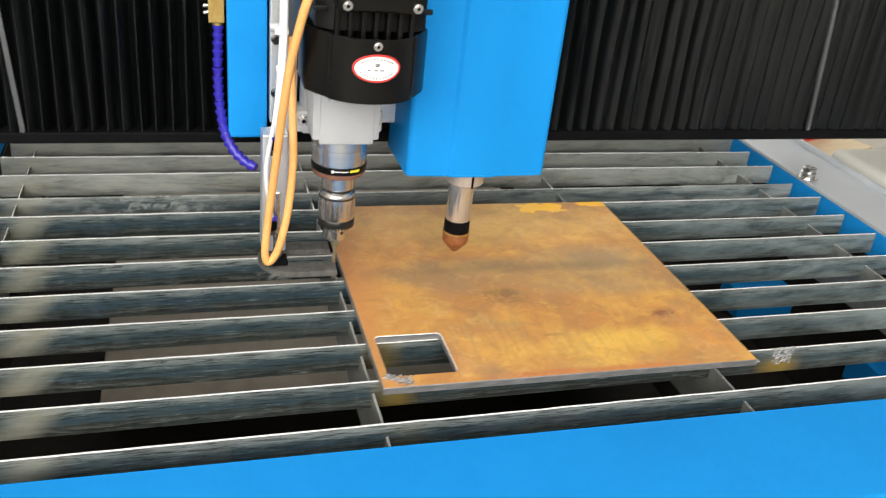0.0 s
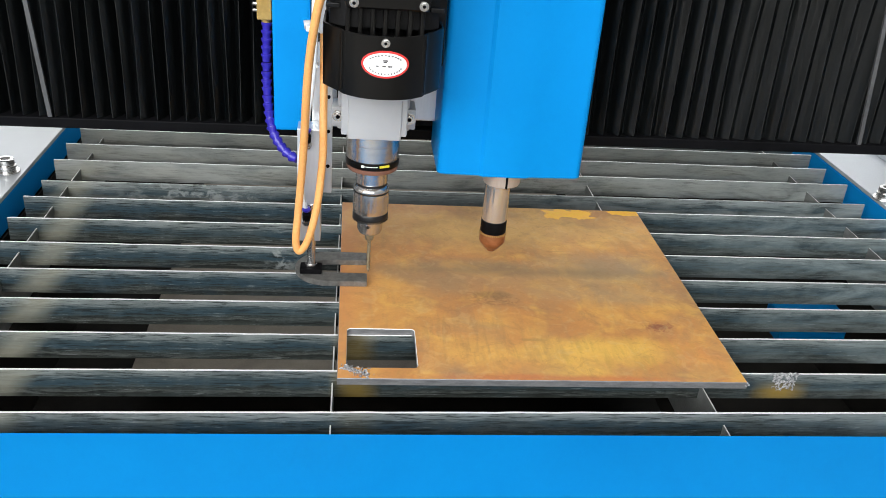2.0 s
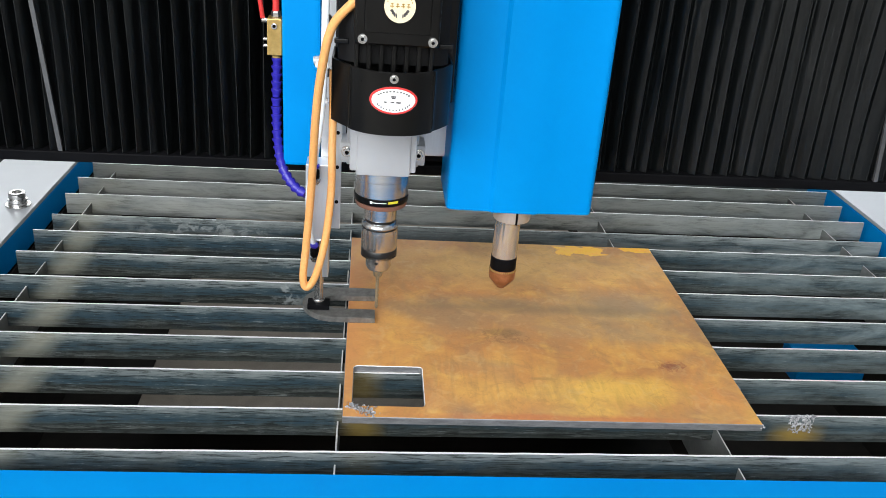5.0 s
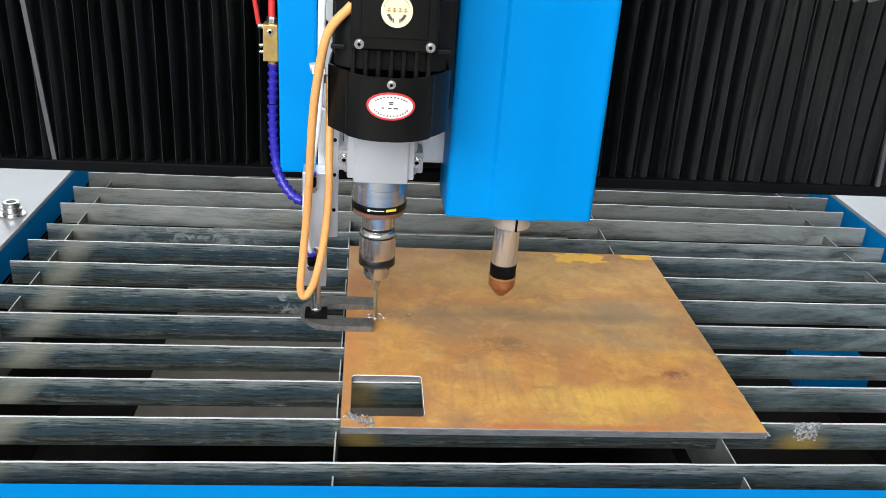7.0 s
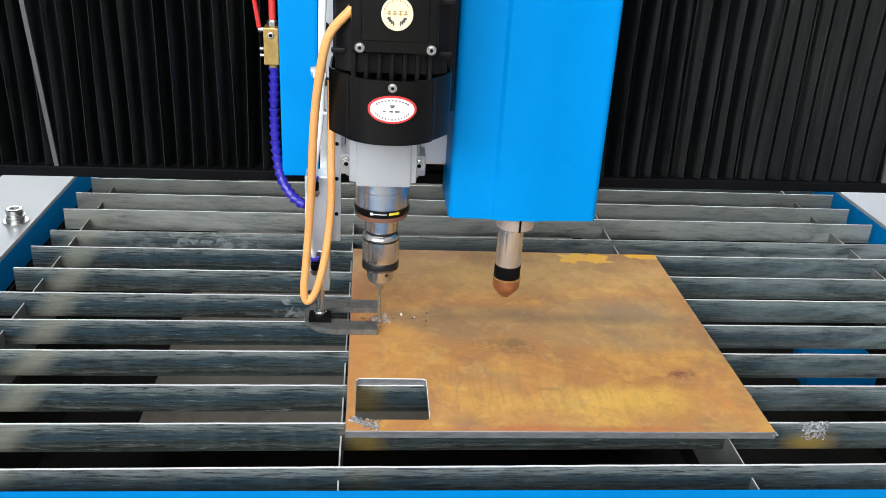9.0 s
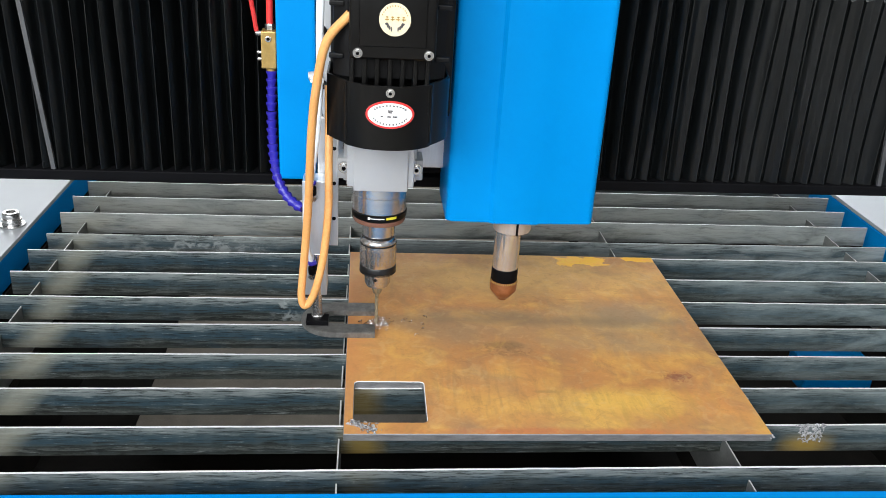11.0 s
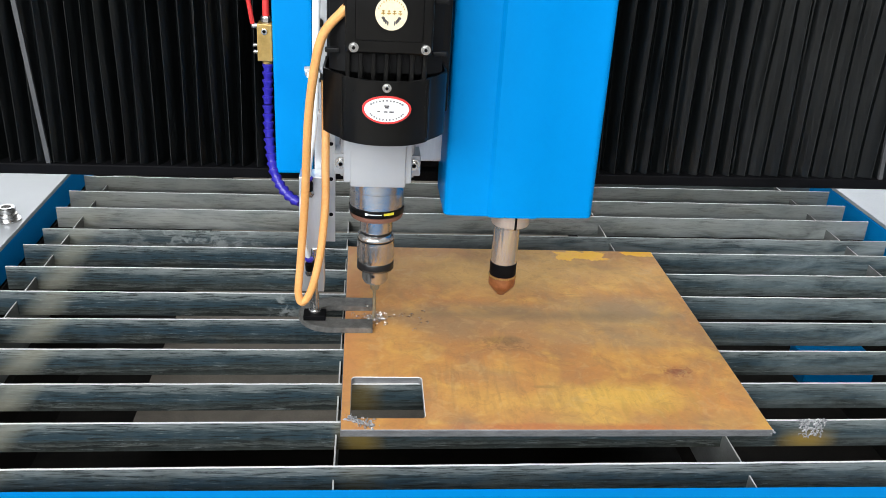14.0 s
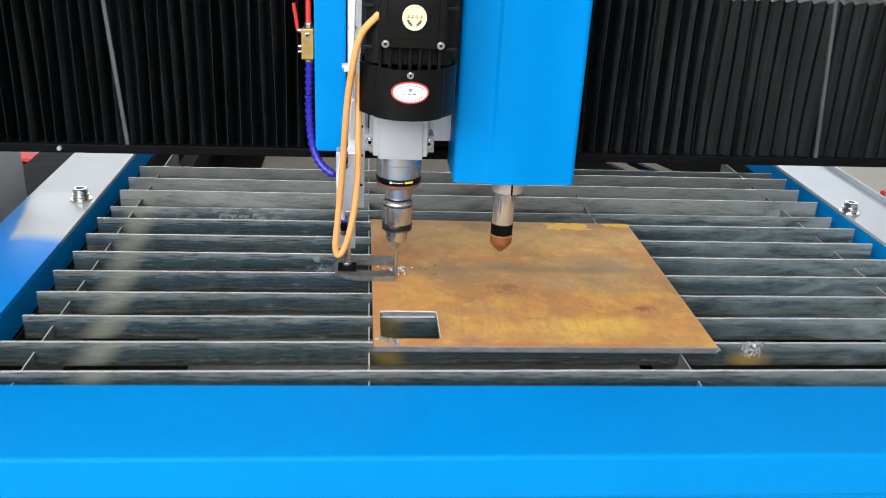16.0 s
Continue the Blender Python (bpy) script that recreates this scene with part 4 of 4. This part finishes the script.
    box(bm, AX - 0.0425, AX + 0.0415, 0.209, 0.300, 1.031, 1.1185, 0.003)
    box(bm, AX - 0.034, AX + 0.034, 0.2055, 0.22, 1.0265, 1.1180, 0.003)
    box(bm, AX - 0.036, AX + 0.036, 0.130, 0.210, 1.104, 1.1190, 0.003)
    box(bm, AX - 0.056, AX + 0.0555, 0.258, 0.298, 1.024, 1.052, 0.0025)
    box(bm, AX - 0.048, AX + 0.0475, 0.262, 0.298, 1.020, 1.115, 0.0025)
    block = part("gear_block", bm, SILVER_PAINT, d, "silver-grey painted gear block", True)
    for x in (-0.0118, 0.0822):
        bolt("block_bolt", block, x, 0.2575, 1.0400, 0.0050, 0.006, "y")
    part("block_mount", boxed(AX - 0.05, AX + 0.05, 0.299, 0.317, 1.02, 1.30), BLACK_STEEL, d)
    part("spindle_nose", turned([(0.034, 0.9878), (0.0356, 0.9895), (0.0356, 1.0105), (0.0350, 1.0110), (0.0350, 1.0120), (0.0356, 1.0125), (0.0356, 1.032)], 56, AX, AY), STEEL, d, "bright turned spindle nose", True)
    ring = part("marking_ring", turned([(0.034, 0.9788), (0.0360, 0.9800), (0.0364, 0.9840), (0.0362, 0.9875), (0.034, 0.9885)], 56, AX, AY), MOTOR_BLACK, d, "black marking ring with rotation arrow", True)

    def ring_mark(name, a0, a1, z0, z1, mat):
        bm = bmesh.new()
        n = 14
        inner, outer = [], []
        for i in range(n + 1):
            a = radians(a0 + (a1 - a0) * i / n)
            for lst, r in ((inner, 0.0355), (outer, 0.0371)):
                lst.append([bm.verts.new((AX + r * math.cos(a), AY + r * math.sin(a), z)) for z in (z0, z1)])
        for i in range(n):
            for a, b in ((outer[i], outer[i + 1]), (inner[i + 1], inner[i])):
                bm.faces.new((a[0], b[0], b[1], a[1]))
            bm.faces.new((inner[i][1], outer[i][1], outer[i + 1][1], inner[i + 1][1]))
            bm.faces.new((outer[i][0], inner[i][0], inner[i + 1][0], outer[i + 1][0]))
        for i in (0, n):
            bm.faces.new((inner[i][0], inner[i][1], outer[i][1], outer[i][0]))
        part(name, bm, mat, ring)
    ring_mark("arrow_mark", 250, 280, 0.9849, 0.9858, WHITE)
    ring_mark("arrow_tip", 246, 251, 0.9836, 0.9870, WHITE)
    ring_mark("yellow_mark", 284, 306, 0.9840, 0.9872, YELLOW)
    part("brown_ring", turned([(0.030, 0.9715), (0.0338, 0.9725), (0.0346, 0.9745), (0.0344, 0.9784)], 56, AX, AY), BROWN_RING, d, "brown ring", True)
    # turning chuck with its bit; its own space has the axis at x = y = 0
    chuck = new("chuck")
    chuck.parent = d
    chuck.location = (AX, AY, 0.0)
    chuck["label"] = "bright keyed drill chuck"
    part("chuck_shank", turned([(0.0210, 0.9510), (0.0218, 0.9520), (0.0218, 0.9715)], 40), STEEL, chuck, "", True)
    part("chuck_collar", turned([(0.0196, 0.9470), (0.0200, 0.9475), (0.0200, 0.9510), (0.016, 0.9512)], 40), DARK_STEEL, chuck, "dark chuck neck", True)
    part("chuck_shoulder", turned([(0.0242, 0.9400), (0.0246, 0.9406), (0.0246, 0.9420), (0.0232, 0.9452), (0.0205, 0.9472)], 40), STEEL, chuck, "", True)
    part("shoulder_rim", turned([(0.0240, 0.9380), (0.0247, 0.9385), (0.0247, 0.9396), (0.0242, 0.9400)], 40), DARK_STEEL, chuck, "thin black rim", True)
    part("chuck_sleeve", turned([(0.0238, 0.9075), (0.0242, 0.9082), (0.0242, 0.9378), (0.0236, 0.9382)], 40), STEEL, chuck, "", True)
    flute = None
    for i in range(24):
        if flute is None:
            o = flute = part("sleeve_flute", boxed(-0.0005, 0.0005, -0.0015, 0.0015, -0.011, 0.011, 0.0003, 1), STEEL, chuck)
        else:
            o = new("sleeve_flute", flute.data)
            o.parent = chuck
        o.matrix_basis = Matrix.Rotation(2 * math.pi * i / 24, 4, "Z") @ Matrix.Translation((0.0241, 0, 0.9235))
    part("chuck_ring", turned([(0.0225, 0.8975), (0.0246, 0.899), (0.0246, 0.9062), (0.0238, 0.9074)], 40), DARK_STEEL, chuck, "dark toothed ring", True)
    bm = bmesh.new()
    for i in range(36):
        m = Matrix.Rotation(2 * math.pi * i / 36, 4, "Z") @ Matrix.Translation((0.0236, 0, 0.8975))
        bmesh.ops.create_cube(bm, size=1.0, matrix=m @ Matrix.Diagonal((0.002, 0.0018, 0.003, 1)))
    part("ring_teeth", bm, DARK_STEEL, chuck)
    part("chuck_nose", turned([(0.0110, 0.8735), (0.0150, 0.8750), (0.0174, 0.8800), (0.0176, 0.8978)], 40), STEEL, chuck, "", True)
    for i in range(3):
        o = part("key_hole", turned([(0.0024, 0.0), (0.0024, 0.0009)], 16), DARK_STEEL, chuck)
        o.matrix_basis = Matrix.Rotation(radians(120 * i - 70), 4, "Z") @ pose(0.0168, 0, 0.8885, 0, 90, 0)
    for i in range(3):
        bm = boxed(0.0012, 0.0082, -0.0030, 0.0030, 0.8620, 0.8745, 0.0012)
        for v in bm.verts:
            if v.co.z < 0.866:
                v.co.x = min(v.co.x, 0.0050)
        o = part("jaw", bm, BIT, chuck, "worn straw-coloured chuck jaw")
        o.matrix_basis = Matrix.Rotation(radians(120 * i), 4, "Z")
    # twisted bit
    bm = bmesh.new()
    rings = []
    for k in range(45):
        z = 0.8635 - 0.0525 * k / 44
        tw = 9.0 * k / 44 * 0.7 * math.pi if k > 6 else 0
        ring_v = []
        for i in range(12):
            a = 2 * math.pi * i / 12
            r = 0.0026 if k <= 6 else 0.0026 * (0.72 + 0.28 * abs(math.cos(a)))
            if k == 44:
                r *= 0.15
            elif k == 43:
                r *= 0.8
            ring_v.append(bm.verts.new((r * math.cos(a + tw), r * math.sin(a + tw), z - (0.0012 if k == 44 else 0))))
        rings.append(ring_v)
    for a, b in zip(rings, rings[1:]):
        for i in range(12):
            j = (i + 1) % 12
            bm.faces.new((a[i], a[j], b[j], b[i]))
    bm.faces.new(rings[0])
    bm.faces.new(rings[-1])
    part("drill_bit", bm, BIT, chuck, "thin straw-coloured twist drill bit", True)
    # slide plates of the hold-down cylinder, cable and air tubes
    cyl = part("cylinder_body", boxed(-0.0640, -0.0325, 0.240, 0.272, 0.8625, 1.026, 0.0015), ALU, d, "satin aluminium pneumatic cylinder body")
    part("mounting_strip", boxed(-0.0460, -0.0190, 0.2725, 0.279, 0.922, 1.10, 0.001), ALU, d, "satin aluminium mounting strip")
    for x, y, z in ((-0.0245, 0.2725, 0.962), (-0.0245, 0.2725, 1.012), (-0.0245, 0.2725, 1.06)):
        part("strip_hole", turned([(0.0026, 0.0), (0.0026, 0.0006)], 14), BLACK_STEEL, d).matrix_basis = pose(x, y, z, 90, 0, 0)
    lug = tube(bmesh.new(), [(-0.0380, 0.252, 1.1590), (-0.0480, 0.252, 1.1590), (-0.0555, 0.252, 1.1580)], 0.0058, 16, 2)
    part("cable_stud", lug, SILVER_PAINT, d, "rounded grey cable stud", True)
    for z in (0.893, 1.005):
        fit = part("push_fitting", turned([(0.0052, 0.0), (0.0056, 0.001), (0.0056, 0.010), (0.0040, 0.011), (0.0040, 0.015)], 20), BLACK_STEEL, d, "black push-in air fitting", True)
        fit.matrix_basis = pose(-0.0510, 0.233, z + 0.006, 12, 0, 0)
        part("release_collar", turned([(0.0050, 0.0152), (0.0056, 0.016), (0.0056, 0.0185), (0.0046, 0.019)], 20), HOSE_BLUE, fit, "blue release collar", True)
        part("fitting_nut", turned([(0.0060, 0.0), (0.0066, 0.001), (0.0066, 0.006), (0.005, 0.007)], 6), STEEL, fit).matrix_basis = pose(0, 0.006, -0.006, 90, 0, 0)
    part("air_tube", tube(bmesh.new(), [(-0.030, 0.235, 1.40), (-0.0385, 0.232, 1.25), (-0.040, 0.228, 1.16), (-0.0425, 0.226, 1.10), (-0.049, 0.229, 1.05), (-0.0515, 0.2315, 1.024)], 0.0032), WHITE_TUBE, d, "milky white air tube", True)
    part("air_tube", tube(bmesh.new(), [(-0.036, 0.240, 1.40), (-0.0425, 0.238, 1.25), (-0.0435, 0.236, 1.14), (-0.0495, 0.229, 1.06), (-0.0600, 0.228, 0.99), (-0.0565, 0.229, 0.94), (-0.0515, 0.2315, 0.912)], 0.0030), WHITE_TUBE, d, "milky white air tube", True)
    part("tube_clip", boxed(-0.052, -0.036, 0.226, 0.240, 1.156, 1.163, 0.001), WHITE, d, "white cable tie")
    part("tube_clip", boxed(-0.050, -0.037, 0.224, 0.238, 1.112, 1.116, 0.001), WHITE, d, "white cable tie")
    part("orange_cable", tube(bmesh.new(), [(0.003, 0.108, 1.2650), (-0.006, 0.106, 1.2565), (-0.0275, 0.112, 1.2290), (-0.0385, 0.127, 1.1810), (-0.0462, 0.150, 1.1175), (-0.0530, 0.185, 1.0115), (-0.060, 0.2, 0.928),
                                            (-0.0635, 0.2, 0.882), (-0.0585, 0.2, 0.8675), (-0.0470, 0.2, 0.886), (-0.0355, 0.203, 0.936), (-0.0295, 0.21, 0.999), (-0.0295, 0.22, 1.045), (-0.030, 0.235, 1.10), (-0.031, 0.245, 1.15)], 0.0050, 14), ORANGE, d, "orange cable hanging in a loop", True)
    part("cable_gland", turned([(0.0075, 0), (0.0082, 0.002), (0.0082, 0.014), (0.006, 0.018)], 12), BLACK_STEEL, d).matrix_basis = pose(0.012, 0.108, 1.2655, 0, -90, 0)
    return d, chuck


def hold_down_foot():
    """The forked foot that presses the plate while the spindle sinks."""
    f = thing("hold_down_foot", 0, 0, 0, "grey steel forked hold-down foot pressing on the rusty plate", "clamp foot")
    cy, ro, ri, xc, xe = 0.2560, 0.0440, 0.0185, -0.0240, 0.0335
    out = [(xe, cy - ri), (xe, cy - ro)]
    out += [(xc + ro * math.cos(radians(a)), cy + ro * math.sin(radians(a))) for a in range(270, 89, -12)]
    out += [(xe, cy + ro), (xe, cy + ri)]
    out += [(xc + ri * math.cos(radians(a)), cy + ri * math.sin(radians(a))) for a in range(90, 271, 12)]
    bm = prism(out, 0.8093, 0.8175)
    bmesh.ops.bevel(bm, geom=[e for e in bm.edges if abs(e.verts[0].co.z - e.verts[1].co.z) < 1e-6], offset=0.001, segments=2, affect="EDGES")
    part("fork_plate", bm, FORK, f, "", True)
    part("foot_block", boxed(-0.0600, -0.0300, 0.2300, 0.2520, 0.8177, 0.8250, 0.001), BLACK_STEEL, f, "black foot block")
    part("piston_rod", turned([(0.0060, 0.8252), (0.0060, 0.92)], 24, -0.0450, 0.2440), STEEL, f, "bright piston rod", True)
    part("rod_nut", turned([(0.0078, 0.8252), (0.0080, 0.8256), (0.0080, 0.8276), (0.0072, 0.8282)], 24, -0.0450, 0.2440), STEEL, f)
    return f


# ---------------------------------------------------------------- coolant hose
# the valve block, beside the blue flank and not before it:
# enlarged from the camera eye outwards, so it keeps its place in view
BESIDE = Matrix.Translation((-0.0014, 0.0712, -0.1200)) @ Matrix.Scale(1.085, 4)


def coolant_hose():
    c = thing("coolant_hose", 0, 0, 0, "violet-blue segmented coolant hose on a brass valve block", "coolant hose")
    part("valve_block", boxed(-0.1125, -0.0945, 0.252, 0.276, 1.1625, 1.207, 0.0012), BRASS, c, "brass valve block")
    bolt("block_screw", c, -0.1035, 0.2515, 1.1985, 0.0036, 0.002, "y", washer=False)
    part("block_bracket", boxed(-0.1005, -0.0955, 0.2762, 0.327, 1.170, 1.198), STEEL, c)
    for z in (1.172, 1.180):
        part("side_plug", turned([(0.0024, 0), (0.0024, 0.005), (0.0016, 0.006)], 14), STEEL, c).matrix_basis = pose(-0.1125, 0.262, z, 0, -90, 0)
    lever = part("valve_lever", tube(bmesh.new(), [(-0.1185, 0.262, 1.206), (-0.1205, 0.260, 1.222), (-0.1235, 0.258, 1.243)], 0.0028, 10), RED, c, "red valve lever", True)
    part("lever_pin", turned([(0.0034, 0), (0.0034, 0.007), (0.002, 0.008)], 14), STEEL, lever).matrix_basis = pose(-0.112, 0.262, 1.203, 0, -90, 0)
    part("hose_nut", turned([(0.0055, 1.2072), (0.0062, 1.208), (0.0062, 1.213), (0.005, 1.215)], 6, -0.1025, 0.264), STEEL, c)
    part("supply_tube", tube(bmesh.new(), [(-0.1025, 0.264, 1.214), (-0.1025, 0.264, 1.26), (-0.1035, 0.266, 1.33), (-0.104, 0.270, 1.45)], 0.0042), RED, c, "translucent red supply tube", True)
    path = smooth_path([(-0.1115, 0.355, 1.1365), (-0.1126, 0.352, 1.0740), (-0.1105, 0.342, 1.0270), (-0.1035, 0.328, 0.9925), (-0.0890, 0.312, 0.9725), (-0.0725, 0.298, 0.9640), (-0.0635, 0.292, 0.9635)], 24)
    # equal steps along the path, one tapered joint each
    pts, acc, step = [path[0]], 0.0, 0.0102
    for a, b in zip(path, path[1:]):
        acc += (b - a).length
        if acc >= step:
            pts.append(b)
            acc = 0.0
    joint = None
    for a, b in zip(pts, pts[1:]):
        h = (b - a).length
        if joint is None:
            bm = turned([(0.0066, 0.0), (0.0075, 0.0008), (0.0073, 0.0030), (0.0055, 0.0064), (0.0053, 0.0110)], 20)
            o = joint = part("hose_joint", bm, HOSE_BLUE, c, "", True)
        else:
            o = new("hose_joint", joint.data)
            o.parent = c
        o.matrix_basis = Matrix.Translation(a) @ (b - a).to_track_quat("Z", "Y").to_matrix().to_4x4()
    part("hose_collar", turned([(0.0045, 1.1555), (0.0058, 1.1565), (0.0058, 1.1622)], 20, -0.1020, 0.262), BRASS, c)
    for o in c.children:
        if o.name.startswith("hose_joint"):
            continue
        o.matrix_basis = BESIDE @ o.matrix_basis
    return c


# ---------------------------------------------------------------- beside the table
def surroundings():
    for x0, x1, y0, y1, z1, lab in ((-1.15, -0.768, -0.30, 0.83, 0.9535, "warm grey sheet-metal machine cover beside the rail"), (1.168, 1.44, -0.30, 0.735, 0.822, "pale grey sheet-metal machine cover beside the rail")):
        cov = thing("machine_cover", (x0 + x1) / 2, (y0 + y1) / 2, 0, lab, "machine cover", "covers beside the table")
        dx, dy = (x1 - x0) / 2, (y1 - y0) / 2
        part("cover_body", boxed(-dx, dx, -dy, dy, 0.0, z1, 0.012 if x0 < 0 else 0.026, 4), CABINET, cov, "", True)
    # added black box, stands in for the dark gap left of the table
    tray = thing("gap_filler", -0.80, 1.6, 0, "black box added to fill the dark gap beside the table", "cable trough")
    part("filler_body", boxed(-0.11, 0.105, -0.78, 0.80, 0.0, 0.675, 0.004), BLACK_STEEL, tray)
    for x, y, turn, half, high in ((2.74, 2.79, 22, 0.30, 0.10), (-1.66, 3.12, -13, 0.16, 0.05)):
        pal = thing("wooden_board", x, y, 0, "cream wooden board lying on the concrete floor", "board", "boards on the floor")
        part("board", boxed(-0.40, 0.40, -0.24, 0.24, 0.0, 0.05, 0.004), DUST_WOOD, pal).matrix_basis = pose(0, 0, 0, 0, 0, turn)
        bar = thing("red_beam", x, y, 0.051, "red painted steel beam lying on a wooden board", "beam", "red beams")
        bar.matrix_basis = pose(x, y, 0.051, 0, 0, turn)
        part("beam", boxed(-half, half, -0.05, 0.05, 0.0, high, 0.006), RED, bar)
        part("beam_slot", boxed(-half * 0.5, half * 0.6, -0.0515, -0.0502, high * 0.35, high * 0.65), BLACK_STEEL, bar, "dark slot along the beam")
        cap = part("end_cap", turned([(0.012, -0.052), (0.034, -0.052), (0.038, -0.048), (0.038, 0.048), (0.034, 0.052)], 24), GREY_TAPE, bar, "dark round end cap", True)
        cap.matrix_basis = pose(-half - 0.03, 0, 0.0385, 90, 0, 0)


# ---------------------------------------------------------------- swarf
def swarf():
    """Curled chips: thrown from the hole as the bit bites, each to its own resting place."""
    rng = random.Random(21)
    made = []
    shapes = []
    for s in range(5):
        bm = bmesh.new()
        turns = rng.uniform(0.7, 1.6)
        pts = [(0.0025 * math.cos(2 * math.pi * turns * i / 10), 0.0025 * math.sin(2 * math.pi * turns * i / 10), 0.0007 + 0.0046 * i / 10 * rng.uniform(0.6, 1)) for i in range(11)]
        tube(bm, pts, 0.00036, 5, 1)
        me = bpy.data.meshes.new("metal_chip")
        bm.to_mesh(me)
        bm.free()
        me.materials.append(CHIP)
        shapes.append(me)
    for i in range(90):
        a = rng.uniform(0, 2 * math.pi)
        r = 0.004 + abs(rng.gauss(0, 0.0125))
        t0 = 5.0 + 9.2 * (i / 90) ** 1.1
        if i % 9 == 5:
            a, r = rng.uniform(-0.9, 0.5), rng.uniform(0.03, 0.075)
        x, y = AX + 0.001 + r * math.cos(a), AY + r * math.sin(a) * 0.8
        on_fork = x < 0.0335 and (y < AY - 0.026 or y > AY + 0.015)
        z = 0.8178 if on_fork else 0.8092
        ob = new("metal_chip", rng.choice(shapes))
        tagged(ob, "tiny bright steel drilling chip on the rusty plate", "metal chip", "drilling chips round the hole")
        made.append((ob, t0, x, y, z, rng.uniform(0, 300), rng.uniform(0, 80)))
    return made


hall()
table = cutting_table()
slats()
rusty_plate()
gantry()
slider = carriage()
torch = torch_unit()
head, chuck = drill_head()
foot = hold_down_foot()
hose = coolant_hose()
surroundings()
chips = swarf()


def motions():
    # the carriage runs in along the bridge and stops over the hole
    run = ((0.0, -0.058), (0.1, -0.0460), (0.2, -0.0335), (0.3, -0.0200), (0.4, -0.0070), (0.5, -0.0005), (0.65, 0.0))
    for ob, home in ((slider, CARRIAGE_HOME), (torch, pose(0, 0, 0)), (hose, pose(0, 0, 0))):
        walk(ob, [(t, pose(dx, 0, 0) @ home) for t, dx in run] + [(16.0, home)])
    # slow feed of the spindle, millimetres against its place at 7 s
    feed = ((1.0, 2.8), (2.0, 2.0), (4.0, 1.4), (6.5, 0.3), (7.0, 0.0), (9.0, -1.4), (11.5, -3.7), (13.0, -4.9), (14.0, -5.7), (15.0, -7.2), (16.0, -7.8))
    walk(head, [(t, pose(dx, 0, 0.0032)) for t, dx in run] + [(t, pose(0, 0, mm / 1000)) for t, mm in feed])
    # the foot travels raised and drops on to the plate
    walk(foot, [(t, pose(dx, 0, 0.030)) for t, dx in run] + [(t, pose(0, 0, z)) for t, z in ((0.7, 0.030), (0.8, 0.029), (0.9, 0.0), (1.1, 0.0), (16.0, 0.0))])
    # the chuck starts to turn and runs on
    spin = [(0.0, 0.0), (0.7, 0.0)] + [(0.8 + 0.1 * i, 80.0 * i + 30.0) for i in range(153)]
    walk(chuck, [(t, pose(AX, AY, 0, 0, 0, -a)) for t, a in spin])
    for ob, t0, x, y, z, turn, tip in chips:
        start = pose(AX, AY, 0.8035, 0, 0, turn)
        rest = pose(x, y, z, tip, 0, turn + 60)
        up = pose(0.5 * (AX + x), 0.5 * (AY + y), z + 0.006, tip / 2, 0, turn + 30)
        walk(ob, [(0.0, start), (t0, start), (t0 + 0.1, up), (t0 + 0.2, rest), (16.0, rest)])


motions()
